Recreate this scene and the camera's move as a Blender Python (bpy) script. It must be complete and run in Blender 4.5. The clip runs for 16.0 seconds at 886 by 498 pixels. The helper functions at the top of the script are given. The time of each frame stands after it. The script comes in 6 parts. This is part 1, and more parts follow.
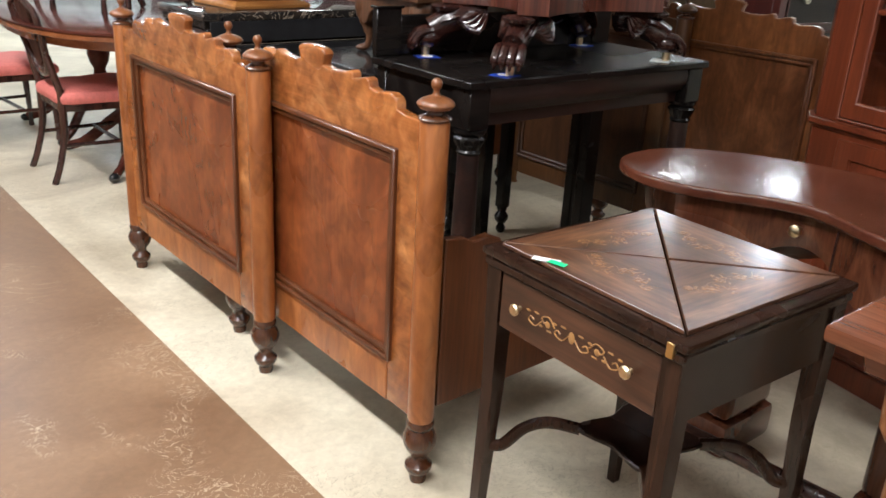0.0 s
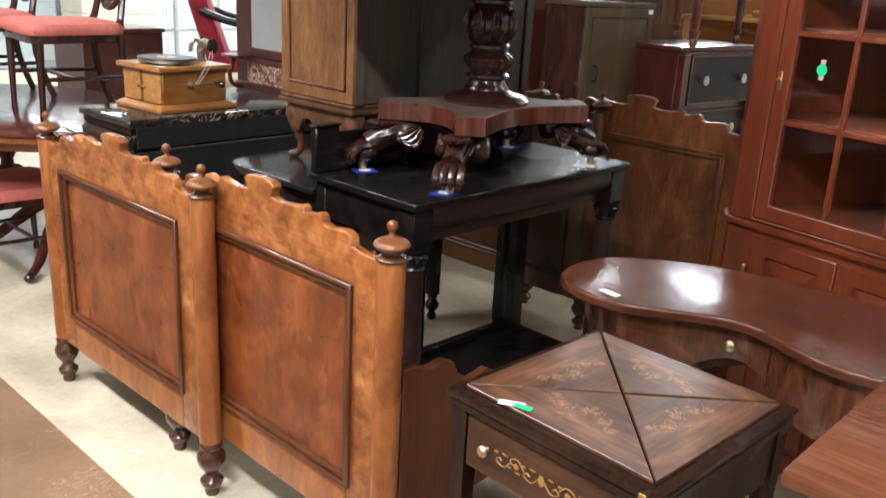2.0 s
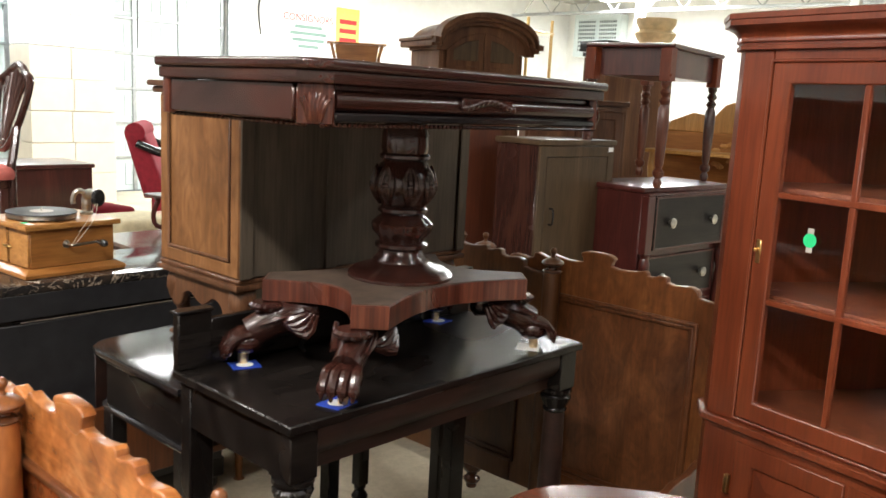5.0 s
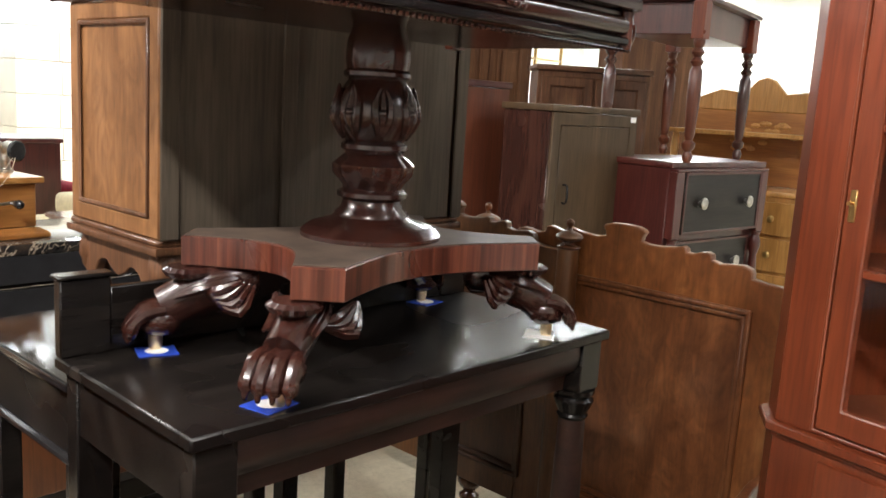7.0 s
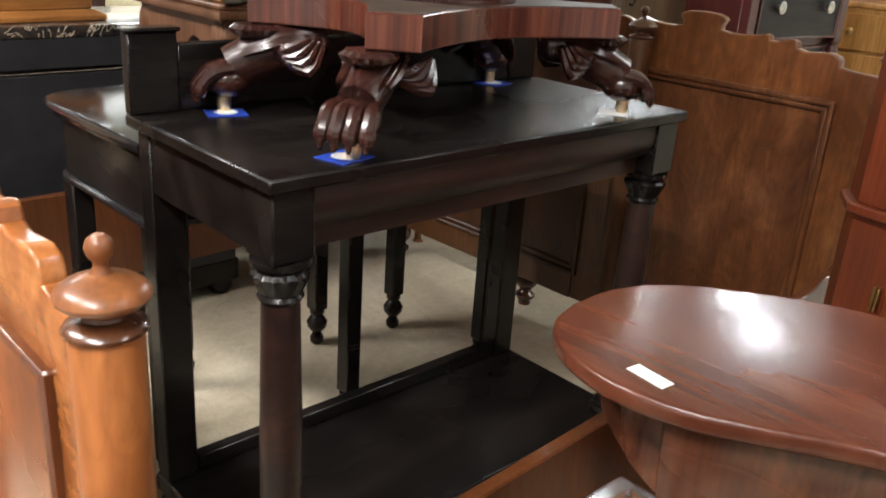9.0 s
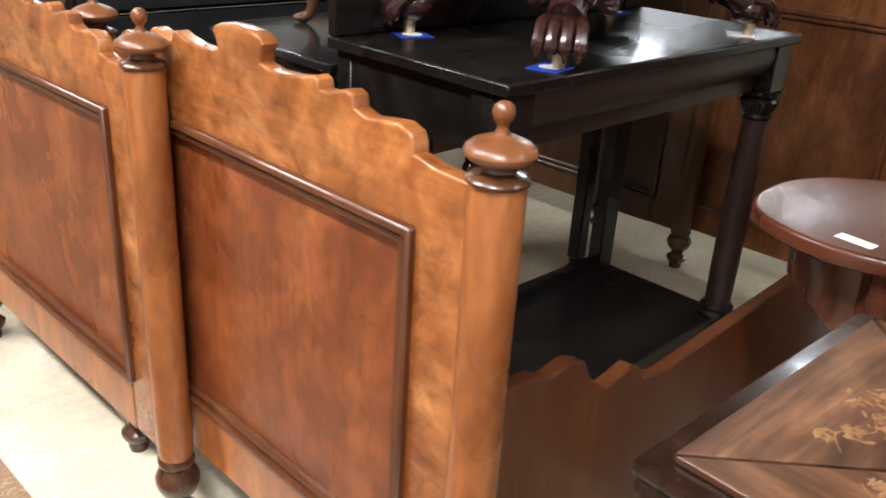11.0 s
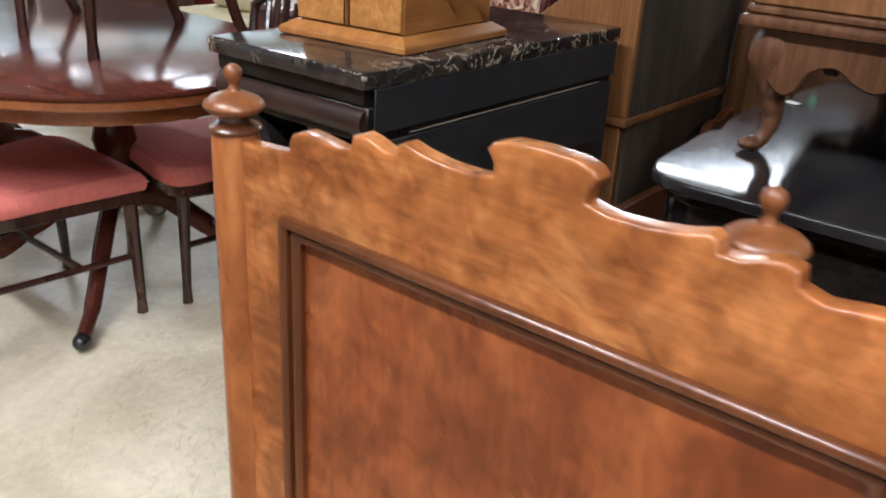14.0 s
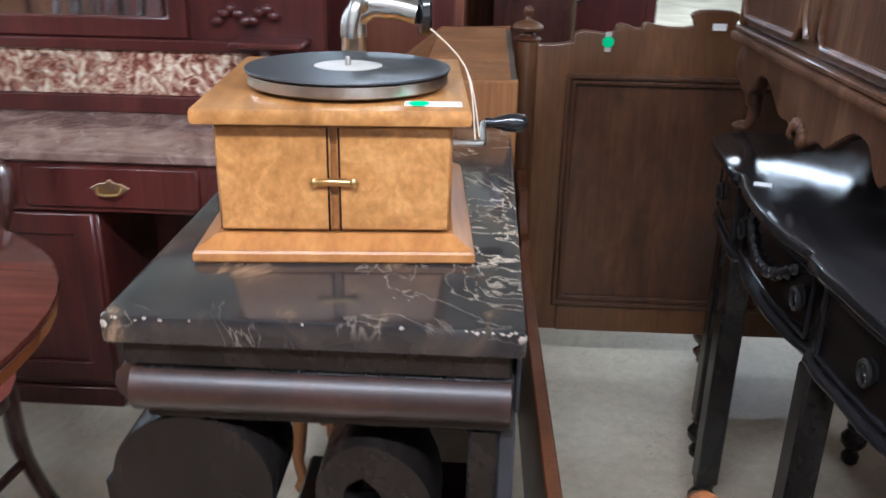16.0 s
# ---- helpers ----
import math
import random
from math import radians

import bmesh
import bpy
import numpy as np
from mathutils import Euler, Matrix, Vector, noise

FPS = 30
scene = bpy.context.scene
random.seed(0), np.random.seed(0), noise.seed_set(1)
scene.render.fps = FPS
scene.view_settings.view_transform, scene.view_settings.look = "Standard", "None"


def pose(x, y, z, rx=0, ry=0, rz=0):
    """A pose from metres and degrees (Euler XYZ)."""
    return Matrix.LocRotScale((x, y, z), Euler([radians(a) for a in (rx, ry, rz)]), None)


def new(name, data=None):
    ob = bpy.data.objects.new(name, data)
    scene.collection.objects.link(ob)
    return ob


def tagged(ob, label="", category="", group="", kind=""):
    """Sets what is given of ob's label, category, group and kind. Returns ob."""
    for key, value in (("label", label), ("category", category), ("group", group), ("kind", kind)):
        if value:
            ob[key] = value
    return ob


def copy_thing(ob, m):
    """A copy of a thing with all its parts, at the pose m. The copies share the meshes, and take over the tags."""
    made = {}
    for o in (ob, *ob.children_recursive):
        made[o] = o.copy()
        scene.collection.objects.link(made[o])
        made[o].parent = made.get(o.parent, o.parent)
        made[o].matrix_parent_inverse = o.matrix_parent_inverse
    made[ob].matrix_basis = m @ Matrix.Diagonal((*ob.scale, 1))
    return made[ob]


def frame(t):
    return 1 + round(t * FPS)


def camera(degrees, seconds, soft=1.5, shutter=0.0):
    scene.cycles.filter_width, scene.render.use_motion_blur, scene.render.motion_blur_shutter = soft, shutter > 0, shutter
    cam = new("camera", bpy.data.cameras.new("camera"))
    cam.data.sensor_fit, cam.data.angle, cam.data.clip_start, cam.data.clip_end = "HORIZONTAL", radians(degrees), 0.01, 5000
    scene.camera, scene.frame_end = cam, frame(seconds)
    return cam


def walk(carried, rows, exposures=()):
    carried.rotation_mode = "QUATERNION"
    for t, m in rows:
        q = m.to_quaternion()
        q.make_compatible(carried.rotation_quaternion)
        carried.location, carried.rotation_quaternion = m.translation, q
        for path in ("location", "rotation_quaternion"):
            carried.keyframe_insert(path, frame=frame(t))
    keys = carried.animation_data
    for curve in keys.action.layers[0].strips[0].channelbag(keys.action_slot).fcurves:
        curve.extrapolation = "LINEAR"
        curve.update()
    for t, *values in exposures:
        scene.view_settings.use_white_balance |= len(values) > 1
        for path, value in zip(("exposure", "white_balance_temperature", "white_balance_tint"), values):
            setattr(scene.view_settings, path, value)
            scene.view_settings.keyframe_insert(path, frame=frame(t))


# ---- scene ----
cam = camera(54.9, 16.0, 1.6, 0.4)
METRES, EYE, TILT, LEAN, TURN = 4.5, 1.304, 0.0, 0.0, -40.6
ROWS = [
    (0.0, 0.0, 0.0, 0.0, 1.15, -21.18, -2.97),
    (0.5, -0.0137, -0.0016, 0.0087, -1.61, -20.97, -2.86),
    (1.0, -0.0236, -0.0008, 0.0223, -3.32, -20.72, -2.92),
    (1.5, -0.028, 0.0008, 0.036, -4.57, -19.54, -2.94),
    (2.0, -0.0265, 0.0048, 0.043, -5.53, -17.74, -2.93),
    (2.5, -0.0251, 0.0059, 0.0459, -6.04, -14.73, -2.98),
    (3.0, -0.0224, 0.0099, 0.0478, -6.28, -11.69, -2.93),
    (3.5, -0.0201, 0.0162, 0.0503, -6.48, -10.27, -2.89),
    (4.0, -0.0086, 0.037, 0.0565, -6.72, -9.84, -2.83),
    (4.5, 0.0107, 0.0813, 0.0625, -6.98, -9.89, -2.86),
    (7.0, 0.0536, 0.2407, 0.0184, -6.39, -9.72, -3.43),
    (7.5, 0.0534, 0.2474, 0.0065, -4.87, -12.17, -3.42),
    (8.0, 0.0527, 0.249, 0.0006, -4.19, -15.86, -3.41),
    (10.5, -0.0079, 0.214, -0.0225, -2.71, -23.88, -3.66),
    (11.0, -0.0397, 0.2039, -0.0217, -4.72, -23.77, -3.27),
    (11.5, -0.0631, 0.2073, -0.0402, -6.36, -23.81, -3.24),
    (12.0, -0.0879, 0.235, -0.0332, -6.91, -23.85, -3.59),
    (12.5, -0.1238, 0.2674, -0.0196, -7.24, -23.89, -3.7),
    (13.0, -0.1686, 0.3081, -0.0163, -7.34, -23.88, -3.77),
    (13.5, -0.2046, 0.361, -0.0171, -7.58, -23.78, -3.58),
    (14.0, -0.2403, 0.416, -0.0166, -9.79, -23.46, -3.06),
    (14.5, -0.2702, 0.4707, -0.0111, -17.29, -22.79, -2.45),
    (15.0, -0.298, 0.5315, -0.0045, -26.72, -22.35, -2.11),
    (15.5, -0.3322, 0.5795, 0.002, -36.04, -21.99, -1.59),
    (16.0, -0.3453, 0.6318, 0.0017, -46.36, -21.94, -1.01),
]
walk(cam, [(t, pose(0, 0, EYE, TILT, LEAN, TURN) @ pose(METRES * x, METRES * y, METRES * z, 90 + pitch, roll, yaw)) for t, x, y, z, yaw, pitch, roll in ROWS], [(0, -0.2, 6020, 10), (1.5, -0.18, 6020, 10), (2.5, 0.03, 6180, 10), (3.5, -0.03, 6350, 10), (4.5, -0.05, 6600, 10), (7.0, 0.45, 6380, 10), (8.0, 0.42, 6380, 10), (10.5, 0.14, 6100, 10), (12.0, -0.06, 5980, 10), (13.5, -0.28, 5870, 10), (14.5, -0.02, 5700, 10), (15.0, 0.28, 5520, 10), (15.5, 0.2, 5420, 10), (16.0, 0.24, 5200, 10)])

# ---- world and lamps ----
world = bpy.data.worlds.new("world")
scene.world = world
world.use_nodes = True
world.node_tree.nodes["Background"].inputs[0].default_value = (0.75, 0.85, 1.0, 1)
world.node_tree.nodes["Background"].inputs[1].default_value = 0.3
CEIL = 4.0
LAMPS = [(-0.7, 0.3, 225), (-0.7, 3.6, 225), (2.6, -1.6, 40), (1.4, 8.6, 55), (5.6, -0.4, 60), (5.2, 8.4, 130), (9.2, 5.3, 290), (4.4, 11.2, 130), (9.4, 9.4, 420), (12.2, 6.9, 420), (11.9, -0.9, 110), (15.6, 8.8, 380)]


def lamp_over(x, y, watts, colour):
    data = bpy.data.lights.new("tube_light", "AREA")
    data.shape, data.size, data.size_y = "RECTANGLE", 0.3, 2.4
    data.energy, data.color = watts, colour
    ob = new("tube_light", data)
    ob.matrix_basis = pose(x, y, CEIL - 0.32)
    return ob


for lx, ly, watts in LAMPS:
    # warmer tubes over the aisle, neutral ones over the goods
    lamp_over(lx, ly, watts, (1.0, 0.955, 0.91) if lx < 0 else (0.95, 0.985, 1.0))

# ---- building helpers ----


def thing(name, label, category, x=0.0, y=0.0, z=0.0, rz=0.0, group="", kind=""):
    ob = new(name)
    ob.empty_display_size = 0.1
    ob.matrix_basis = pose(x, y, z, 0, 0, rz)
    return tagged(ob, label, category, group, kind)


def mesh_of(name, bm, mat, smooth=True):
    bmesh.ops.recalc_face_normals(bm, faces=bm.faces)
    me = bpy.data.meshes.new(name)
    bm.to_mesh(me)
    bm.free()
    me.materials.append(mat)
    if smooth:
        for p in me.polygons:
            p.use_smooth = True
        me.set_sharp_from_angle(angle=radians(38))
    return me


def part(name, bm, mat, parent, label="", at=None, smooth=True):
    ob = new(name, mesh_of(name, bm, mat, smooth))
    ob.parent = parent
    if at is not None:
        ob.matrix_basis = at
    return tagged(ob, label)


def again(ob, parent, at):
    """Another piece on the same mesh."""
    o = new(ob.name.split(".")[0], ob.data)
    o.parent = parent
    o.matrix_basis = at
    return o


def solo(name, bm, mat, label, category, kind="", group="", at=None):
    ob = new(name, mesh_of(name, bm, mat))
    if at is not None:
        ob.matrix_basis = at
    return tagged(ob, label, category, group, kind)


def soften(bm, verts, width, seg=1):
    if width <= 0:
        return
    edges = [e for e in {e for v in verts for e in v.link_edges} if len(e.link_faces) == 2 and e.calc_face_angle(0) > 0.6]
    bmesh.ops.bevel(bm, geom=edges, offset=width, segments=seg, affect="EDGES", profile=0.6, clamp_overlap=True)


def box(x0, x1, y0, y1, z0, z1, bev=0.003, bm=None, seg=1):
    out = bm
    bm = bmesh.new()
    m = Matrix.Translation(((x0 + x1) / 2, (y0 + y1) / 2, (z0 + z1) / 2)) @ Matrix.Diagonal((abs(x1 - x0), abs(y1 - y0), abs(z1 - z0), 1))
    vs = bmesh.ops.create_cube(bm, size=1, matrix=m)["verts"]
    soften(bm, vs, min(bev, 0.45 * min(abs(x1 - x0), abs(y1 - y0), abs(z1 - z0))), seg)
    return merged(out, bm)


def merged(out, bm, m=None):
    """Adds bm, turned by m, to out."""
    if m is not None:
        bm.transform(m)
    if out is None:
        return bm
    me = bpy.data.meshes.new("temp")
    bm.to_mesh(me)
    bm.free()
    out.from_mesh(me)
    bpy.data.meshes.remove(me)
    return out


def prism(pts, axis, a, b, bev=0.002, bm=None, seg=1):
    """A polygon pushed along an axis from a to b; pts: (y, z) for x, (x, z) for y, (x, y) for z."""
    out = bm
    bm = bmesh.new()

    def put(p, c):
        return (c, p[0], p[1]) if axis == "x" else (p[0], c, p[1]) if axis == "y" else (p[0], p[1], c)
    lo = [bm.verts.new(put(p, a)) for p in pts]
    hi = [bm.verts.new(put(p, b)) for p in pts]
    n = len(pts)
    caps = [bm.faces.new(lo), bm.faces.new(hi)]
    for i in range(n):
        bm.faces.new((lo[i], lo[(i + 1) % n], hi[(i + 1) % n], hi[i]))
    bmesh.ops.recalc_face_normals(bm, faces=bm.faces)
    if bev > 0:
        edges = [e for f in caps for e in f.edges]
        bmesh.ops.bevel(bm, geom=edges, offset=bev, segments=seg, affect="EDGES", profile=0.6, clamp_overlap=True)
    return merged(out, bm)


def lathe(profile, seg=20, x=0.0, y=0.0, bm=None):
    """Turned work: rows of (radius, z) or (radius, z, depth, lobes) from the bottom up."""
    out = bm
    bm = bmesh.new()
    rings = []
    for row in profile:
        r, z = row[0], row[1]
        amp, lobes = (row[2], row[3]) if len(row) > 2 else (0, 0)
        ring = []
        for k in range(seg):
            a = 2 * math.pi * k / seg
            q = r * (1 + (amp * (abs(math.cos(lobes * a / 2)) - 0.5) if lobes else 0))
            ring.append(bm.verts.new((x + q * math.cos(a), y + q * math.sin(a), z)))
        rings.append(ring)
    for lo, hi in zip(rings, rings[1:]):
        for k in range(seg):
            bm.faces.new((lo[k], lo[(k + 1) % seg], hi[(k + 1) % seg], hi[k]))
    bm.faces.new(rings[0][::-1])
    bm.faces.new(rings[-1])
    return merged(out, bm)


def tube(points, radii, seg=10, bm=None, flat=1.0):
    """A limb along points; radii: one or one each. flat squeezes it across."""
    out = bm
    bm = bmesh.new()
    pts = [Vector(p) for p in points]
    if not isinstance(radii, (list, tuple)):
        radii = [radii] * len(pts)
    rings, u = [], None
    for i, p in enumerate(pts):
        d = (pts[min(i + 1, len(pts) - 1)] - pts[max(i - 1, 0)]).normalized()
        if u is None:
            up = Vector((0, 0, 1)) if abs(d.z) < 0.8 else Vector((1, 0, 0))
            u = d.cross(up).normalized()
        u = (u - d * u.dot(d)).normalized()
        w = u.cross(d)
        rings.append([bm.verts.new(p + radii[i] * (math.cos(2 * math.pi * k / seg) * u + flat * math.sin(2 * math.pi * k / seg) * w)) for k in range(seg)])
    for lo, hi in zip(rings, rings[1:]):
        for k in range(seg):
            bm.faces.new((lo[k], lo[(k + 1) % seg], hi[(k + 1) % seg], hi[k]))
    bm.faces.new(rings[0][::-1])
    bm.faces.new(rings[-1])
    return merged(out, bm)


def ball(x, y, z, rx, ry=None, rz=None, bm=None, u=10, v=8, turn=None):
    out = bm
    bm = bmesh.new()
    bmesh.ops.create_uvsphere(bm, u_segments=u, v_segments=v, radius=1)
    m = Matrix.Translation((x, y, z))
    if turn is not None:
        m = m @ turn
    bm.transform(m @ Matrix.Diagonal((rx, ry or rx, rz or rx, 1)))
    return merged(out, bm)


def smooth_line(pts, steps=6):
    """A Catmull-Rom line through pts."""
    p = [Vector(q) for q in pts]
    out = []
    for i in range(len(p) - 1):
        a, b, c, d = p[max(i - 1, 0)], p[i], p[i + 1], p[min(i + 2, len(p) - 1)]
        for k in range(steps):
            t = k / steps
            out.append(0.5 * ((2 * b) + (c - a) * t + (2 * a - 5 * b + 4 * c - d) * t * t + (3 * b - a - 3 * c + d) * t ** 3))
    out.append(p[-1])
    return out


def square_ring(axis, at0, at1, u0, u1, v0, v1, w, bev=0.003, bm=None):
    """A mitred frame round a rectangle u0..u1, v0..v1 (outer), w wide, from at0 to at1 along the axis."""
    out = bm
    bm = bmesh.new()

    def put(p, c):
        return (c, p[0], p[1]) if axis == "x" else (p[0], c, p[1]) if axis == "y" else (p[0], p[1], c)
    outer = [(u0, v0), (u1, v0), (u1, v1), (u0, v1)]
    inner = [(u0 + w, v0 + w), (u1 - w, v0 + w), (u1 - w, v1 - w), (u0 + w, v1 - w)]
    o0, i0, o1, i1 = [[bm.verts.new(put(p, c)) for p in q] for c in (at0, at1) for q in (outer, inner)]
    for k in range(4):
        j = (k + 1) % 4
        for quad in ((o0[k], o0[j], i0[j], i0[k]), (o1[k], i1[k], i1[j], o1[j]), (o0[k], o1[k], o1[j], o0[j]), (i0[k], i0[j], i1[j], i1[k])):
            bm.faces.new(quad)
    bmesh.ops.recalc_face_normals(bm, faces=bm.faces)
    soften(bm, list(bm.verts), min(bev, 0.4 * w, 0.4 * abs(at1 - at0)))
    return merged(out, bm)


def words(text, size, parent, mat, at, name="lettering"):
    cu = bpy.data.curves.new(name, "FONT")
    cu.body, cu.size, cu.align_x, cu.extrude = text, size, "CENTER", 0.001
    tmp = bpy.data.objects.new(name, cu)
    me = bpy.data.meshes.new_from_object(tmp)
    bpy.data.objects.remove(tmp)
    me.materials.clear()
    me.materials.append(mat)
    ob = new(name, me)
    ob.parent = parent
    ob.matrix_basis = at
    return ob


# ---- materials ----


def base(name, rough=0.5, metal=0.0, coat=0.0):
    m = bpy.data.materials.new(name)
    m.use_nodes = True
    nt = m.node_tree
    b = nt.nodes["Principled BSDF"]
    b.inputs["Roughness"].default_value, b.inputs["Metallic"].default_value = rough, metal
    b.inputs["Coat Weight"].default_value, b.inputs["Coat Roughness"].default_value = coat, 0.12
    return m, nt, b


def noise_node(nt, vec, scale, detail=4.0, distort=0.0, rough=0.55):
    n = nt.nodes.new("ShaderNodeTexNoise")
    n.inputs["Scale"].default_value, n.inputs["Detail"].default_value = scale, detail
    n.inputs["Distortion"].default_value, n.inputs["Roughness"].default_value = distort, rough
    nt.links.new(vec, n.inputs["Vector"])
    return n


def ramp(nt, fac, stops):
    r = nt.nodes.new("ShaderNodeValToRGB")
    while len(r.color_ramp.elements) < len(stops):
        r.color_ramp.elements.new(0.5)
    for e, (p, c) in zip(r.color_ramp.elements, stops):
        e.position, e.color = p, (*c, 1)
    nt.links.new(fac, r.inputs["Fac"])
    return r


def mix(nt, kind, fac, a, b):
    n = nt.nodes.new("ShaderNodeMixRGB")
    n.blend_type = kind
    for slot, v in (("Fac", fac), ("Color1", a), ("Color2", b)):
        if hasattr(v, "is_linked"):
            nt.links.new(v, n.inputs[slot])
        else:
            n.inputs[slot].default_value = v if slot == "Fac" else (*v, 1)
    return n


def bump(nt, b, height, strength, distance=0.002):
    n = nt.nodes.new("ShaderNodeBump")
    n.inputs["Strength"].default_value, n.inputs["Distance"].default_value = strength, distance
    nt.links.new(height, n.inputs["Height"])
    nt.links.new(n.outputs["Normal"], b.inputs["Normal"])


def mapped(nt, sx, sy, sz, rz=0.0):
    tc, mp = nt.nodes.new("ShaderNodeTexCoord"), nt.nodes.new("ShaderNodeMapping")
    mp.inputs["Scale"].default_value = (sx, sy, sz)
    mp.inputs["Rotation"].default_value = (0, 0, rz)
    nt.links.new(tc.outputs["Object"], mp.inputs["Vector"])
    return mp.outputs["Vector"]


def wood(name, dark, mid, light, axis="z", rough=0.32, coat=0.25, figure=5.0, stretch=0.22, grain=0.35, wear=0.0, mottle=0.0, flame=0.0):
    """Polished or worn timber: broad figure along an axis, fine pores, blotches and a bumpy finish."""
    m, nt, b = base(name, rough, 0, coat)
    s = {"x": (stretch, 1, 1), "y": (1, stretch, 1), "z": (1, 1, stretch)}[axis]
    f = {"x": (0.05, 1, 1), "y": (1, 0.05, 1), "z": (1, 1, 0.05)}[axis]
    v1, v2, v3 = mapped(nt, *s), mapped(nt, *f), mapped(nt, 1, 1, 1)
    n1 = noise_node(nt, v1, figure, 5, 1.6)
    n2 = noise_node(nt, v2, 130, 3, 0.3)
    n3 = noise_node(nt, v3, 2.3, 3, 0.6)
    c = ramp(nt, n1.outputs["Fac"], [(0.28, dark), (0.5, mid), (0.72, light)])
    g = ramp(nt, n2.outputs["Fac"], [(0.35, (1 - grain,) * 3), (0.6, (1, 1, 1))])
    k = ramp(nt, n3.outputs["Fac"], [(0.3, (0.78, 0.76, 0.74)), (0.7, (1.12, 1.1, 1.08))])
    c = mix(nt, "MULTIPLY", 1.0, c.outputs["Color"], g.outputs["Color"])
    c = mix(nt, "MULTIPLY", 0.9, c.outputs["Color"], k.outputs["Color"])
    if mottle > 0:
        vm = mapped(nt, *[q ** 0.5 for q in s])
        n5 = noise_node(nt, vm, 17, 3, 2.2, 0.5)
        q = ramp(nt, n5.outputs["Fac"], [(0.3, (1 - mottle, 1 - 1.15 * mottle, 1 - 1.3 * mottle)), (0.5, (1, 1, 1)), (0.72, (1 + mottle, 1 + 1.05 * mottle, 1 + 1.1 * mottle))])
        c = mix(nt, "MULTIPLY", 1.0, c.outputs["Color"], q.outputs["Color"])
        n6 = noise_node(nt, vm, 3.2, 4, 3.2, 0.5)
        q = ramp(nt, n6.outputs["Fac"], [(0.47, (1, 1, 1)), (0.5, (1 - mottle, 1 - mottle, 1 - mottle)), (0.53, (1, 1, 1))])
        c = mix(nt, "MULTIPLY", 0.45, c.outputs["Color"], q.outputs["Color"])
    if flame > 0:
        # crotch veneer: bent dark and light bands that run out from the middle
        vf = mapped(nt, 1.0, 0.8, 1.0)
        wv = nt.nodes.new("ShaderNodeTexWave")
        wv.bands_direction = "DIAGONAL"
        for slot, val in (("Scale", 1.9), ("Distortion", 26.0), ("Detail", 5.0), ("Detail Scale", 0.75), ("Detail Roughness", 0.66)):
            wv.inputs[slot].default_value = val
        nt.links.new(vf, wv.inputs["Vector"])
        q = ramp(nt, wv.outputs["Fac"], [(0.05, (1 - flame, 1 - 1.1 * flame, 1 - 1.2 * flame)), (0.5, (1, 1, 1)), (0.95, (1 + 0.55 * flame, 1 + 0.6 * flame, 1 + 0.6 * flame))])
        c = mix(nt, "MULTIPLY", 1.0, c.outputs["Color"], q.outputs["Color"])
        n7 = noise_node(nt, v3, 1.1, 3, 0.8)
        q = ramp(nt, n7.outputs["Fac"], [(0.32, (0.82, 0.74, 0.66)), (0.52, (1, 1, 1)), (0.7, (1.2, 1.2, 1.16))])
        c = mix(nt, "MULTIPLY", 0.9, c.outputs["Color"], q.outputs["Color"])
    if wear > 0:
        n4 = noise_node(nt, v3, 38, 6, 0.4, 0.7)
        w = ramp(nt, n4.outputs["Fac"], [(0.66, (0, 0, 0)), (0.74, (wear,) * 3)])
        c = mix(nt, "MIX", w.outputs["Color"], c.outputs["Color"], tuple(min(1, 2.2 * q + 0.05) for q in light))
    nt.links.new(c.outputs["Color"], b.inputs["Base Color"])
    r = nt.nodes.new("ShaderNodeMapRange")
    r.inputs["To Min"].default_value, r.inputs["To Max"].default_value = rough * 0.75, min(1, rough * 1.35)
    nt.links.new(n3.outputs["Fac"], r.inputs["Value"])
    nt.links.new(r.outputs["Result"], b.inputs["Roughness"])
    bump(nt, b, n2.outputs["Fac"], 0.12, 0.0015)
    return m


def plain(name, colour, rough=0.5, metal=0.0, coat=0.0, vary=0.12, scale=30.0, relief=0.05):
    m, nt, b = base(name, rough, metal, coat)
    v = mapped(nt, 1, 1, 1)
    n = noise_node(nt, v, scale, 5, 0.3)
    c = ramp(nt, n.outputs["Fac"], [(0.3, tuple(q * (1 - vary) for q in colour)), (0.7, tuple(min(1, q * (1 + vary)) for q in colour))])
    nt.links.new(c.outputs["Color"], b.inputs["Base Color"])
    bump(nt, b, n.outputs["Fac"], relief, 0.001)
    return m


def stone(name, ground, stops, scale, vein, rough=0.18):
    m, nt, b = base(name, rough, 0, 0.2)
    v = mapped(nt, 1, 1, 1)
    n = noise_node(nt, v, scale, 8, 1.8, 0.6)
    c = ramp(nt, n.outputs["Fac"], stops)
    n2 = noise_node(nt, v, scale * 0.7, 6, 3.0, 0.55)
    d = ramp(nt, n2.outputs["Fac"], [(0.485, (0, 0, 0)), (0.5, (0.8, 0.8, 0.8)), (0.512, (0, 0, 0))])
    n3 = noise_node(nt, v, 3.0, 2)
    k = ramp(nt, n3.outputs["Fac"], [(0.45, (0, 0, 0)), (0.62, (1, 1, 1))])
    d = mix(nt, "MULTIPLY", 1.0, d.outputs["Color"], k.outputs["Color"])
    c = mix(nt, "MIX", d.outputs["Color"], c.outputs["Color"], vein)
    nt.links.new(c.outputs["Color"], b.inputs["Base Color"])
    return m


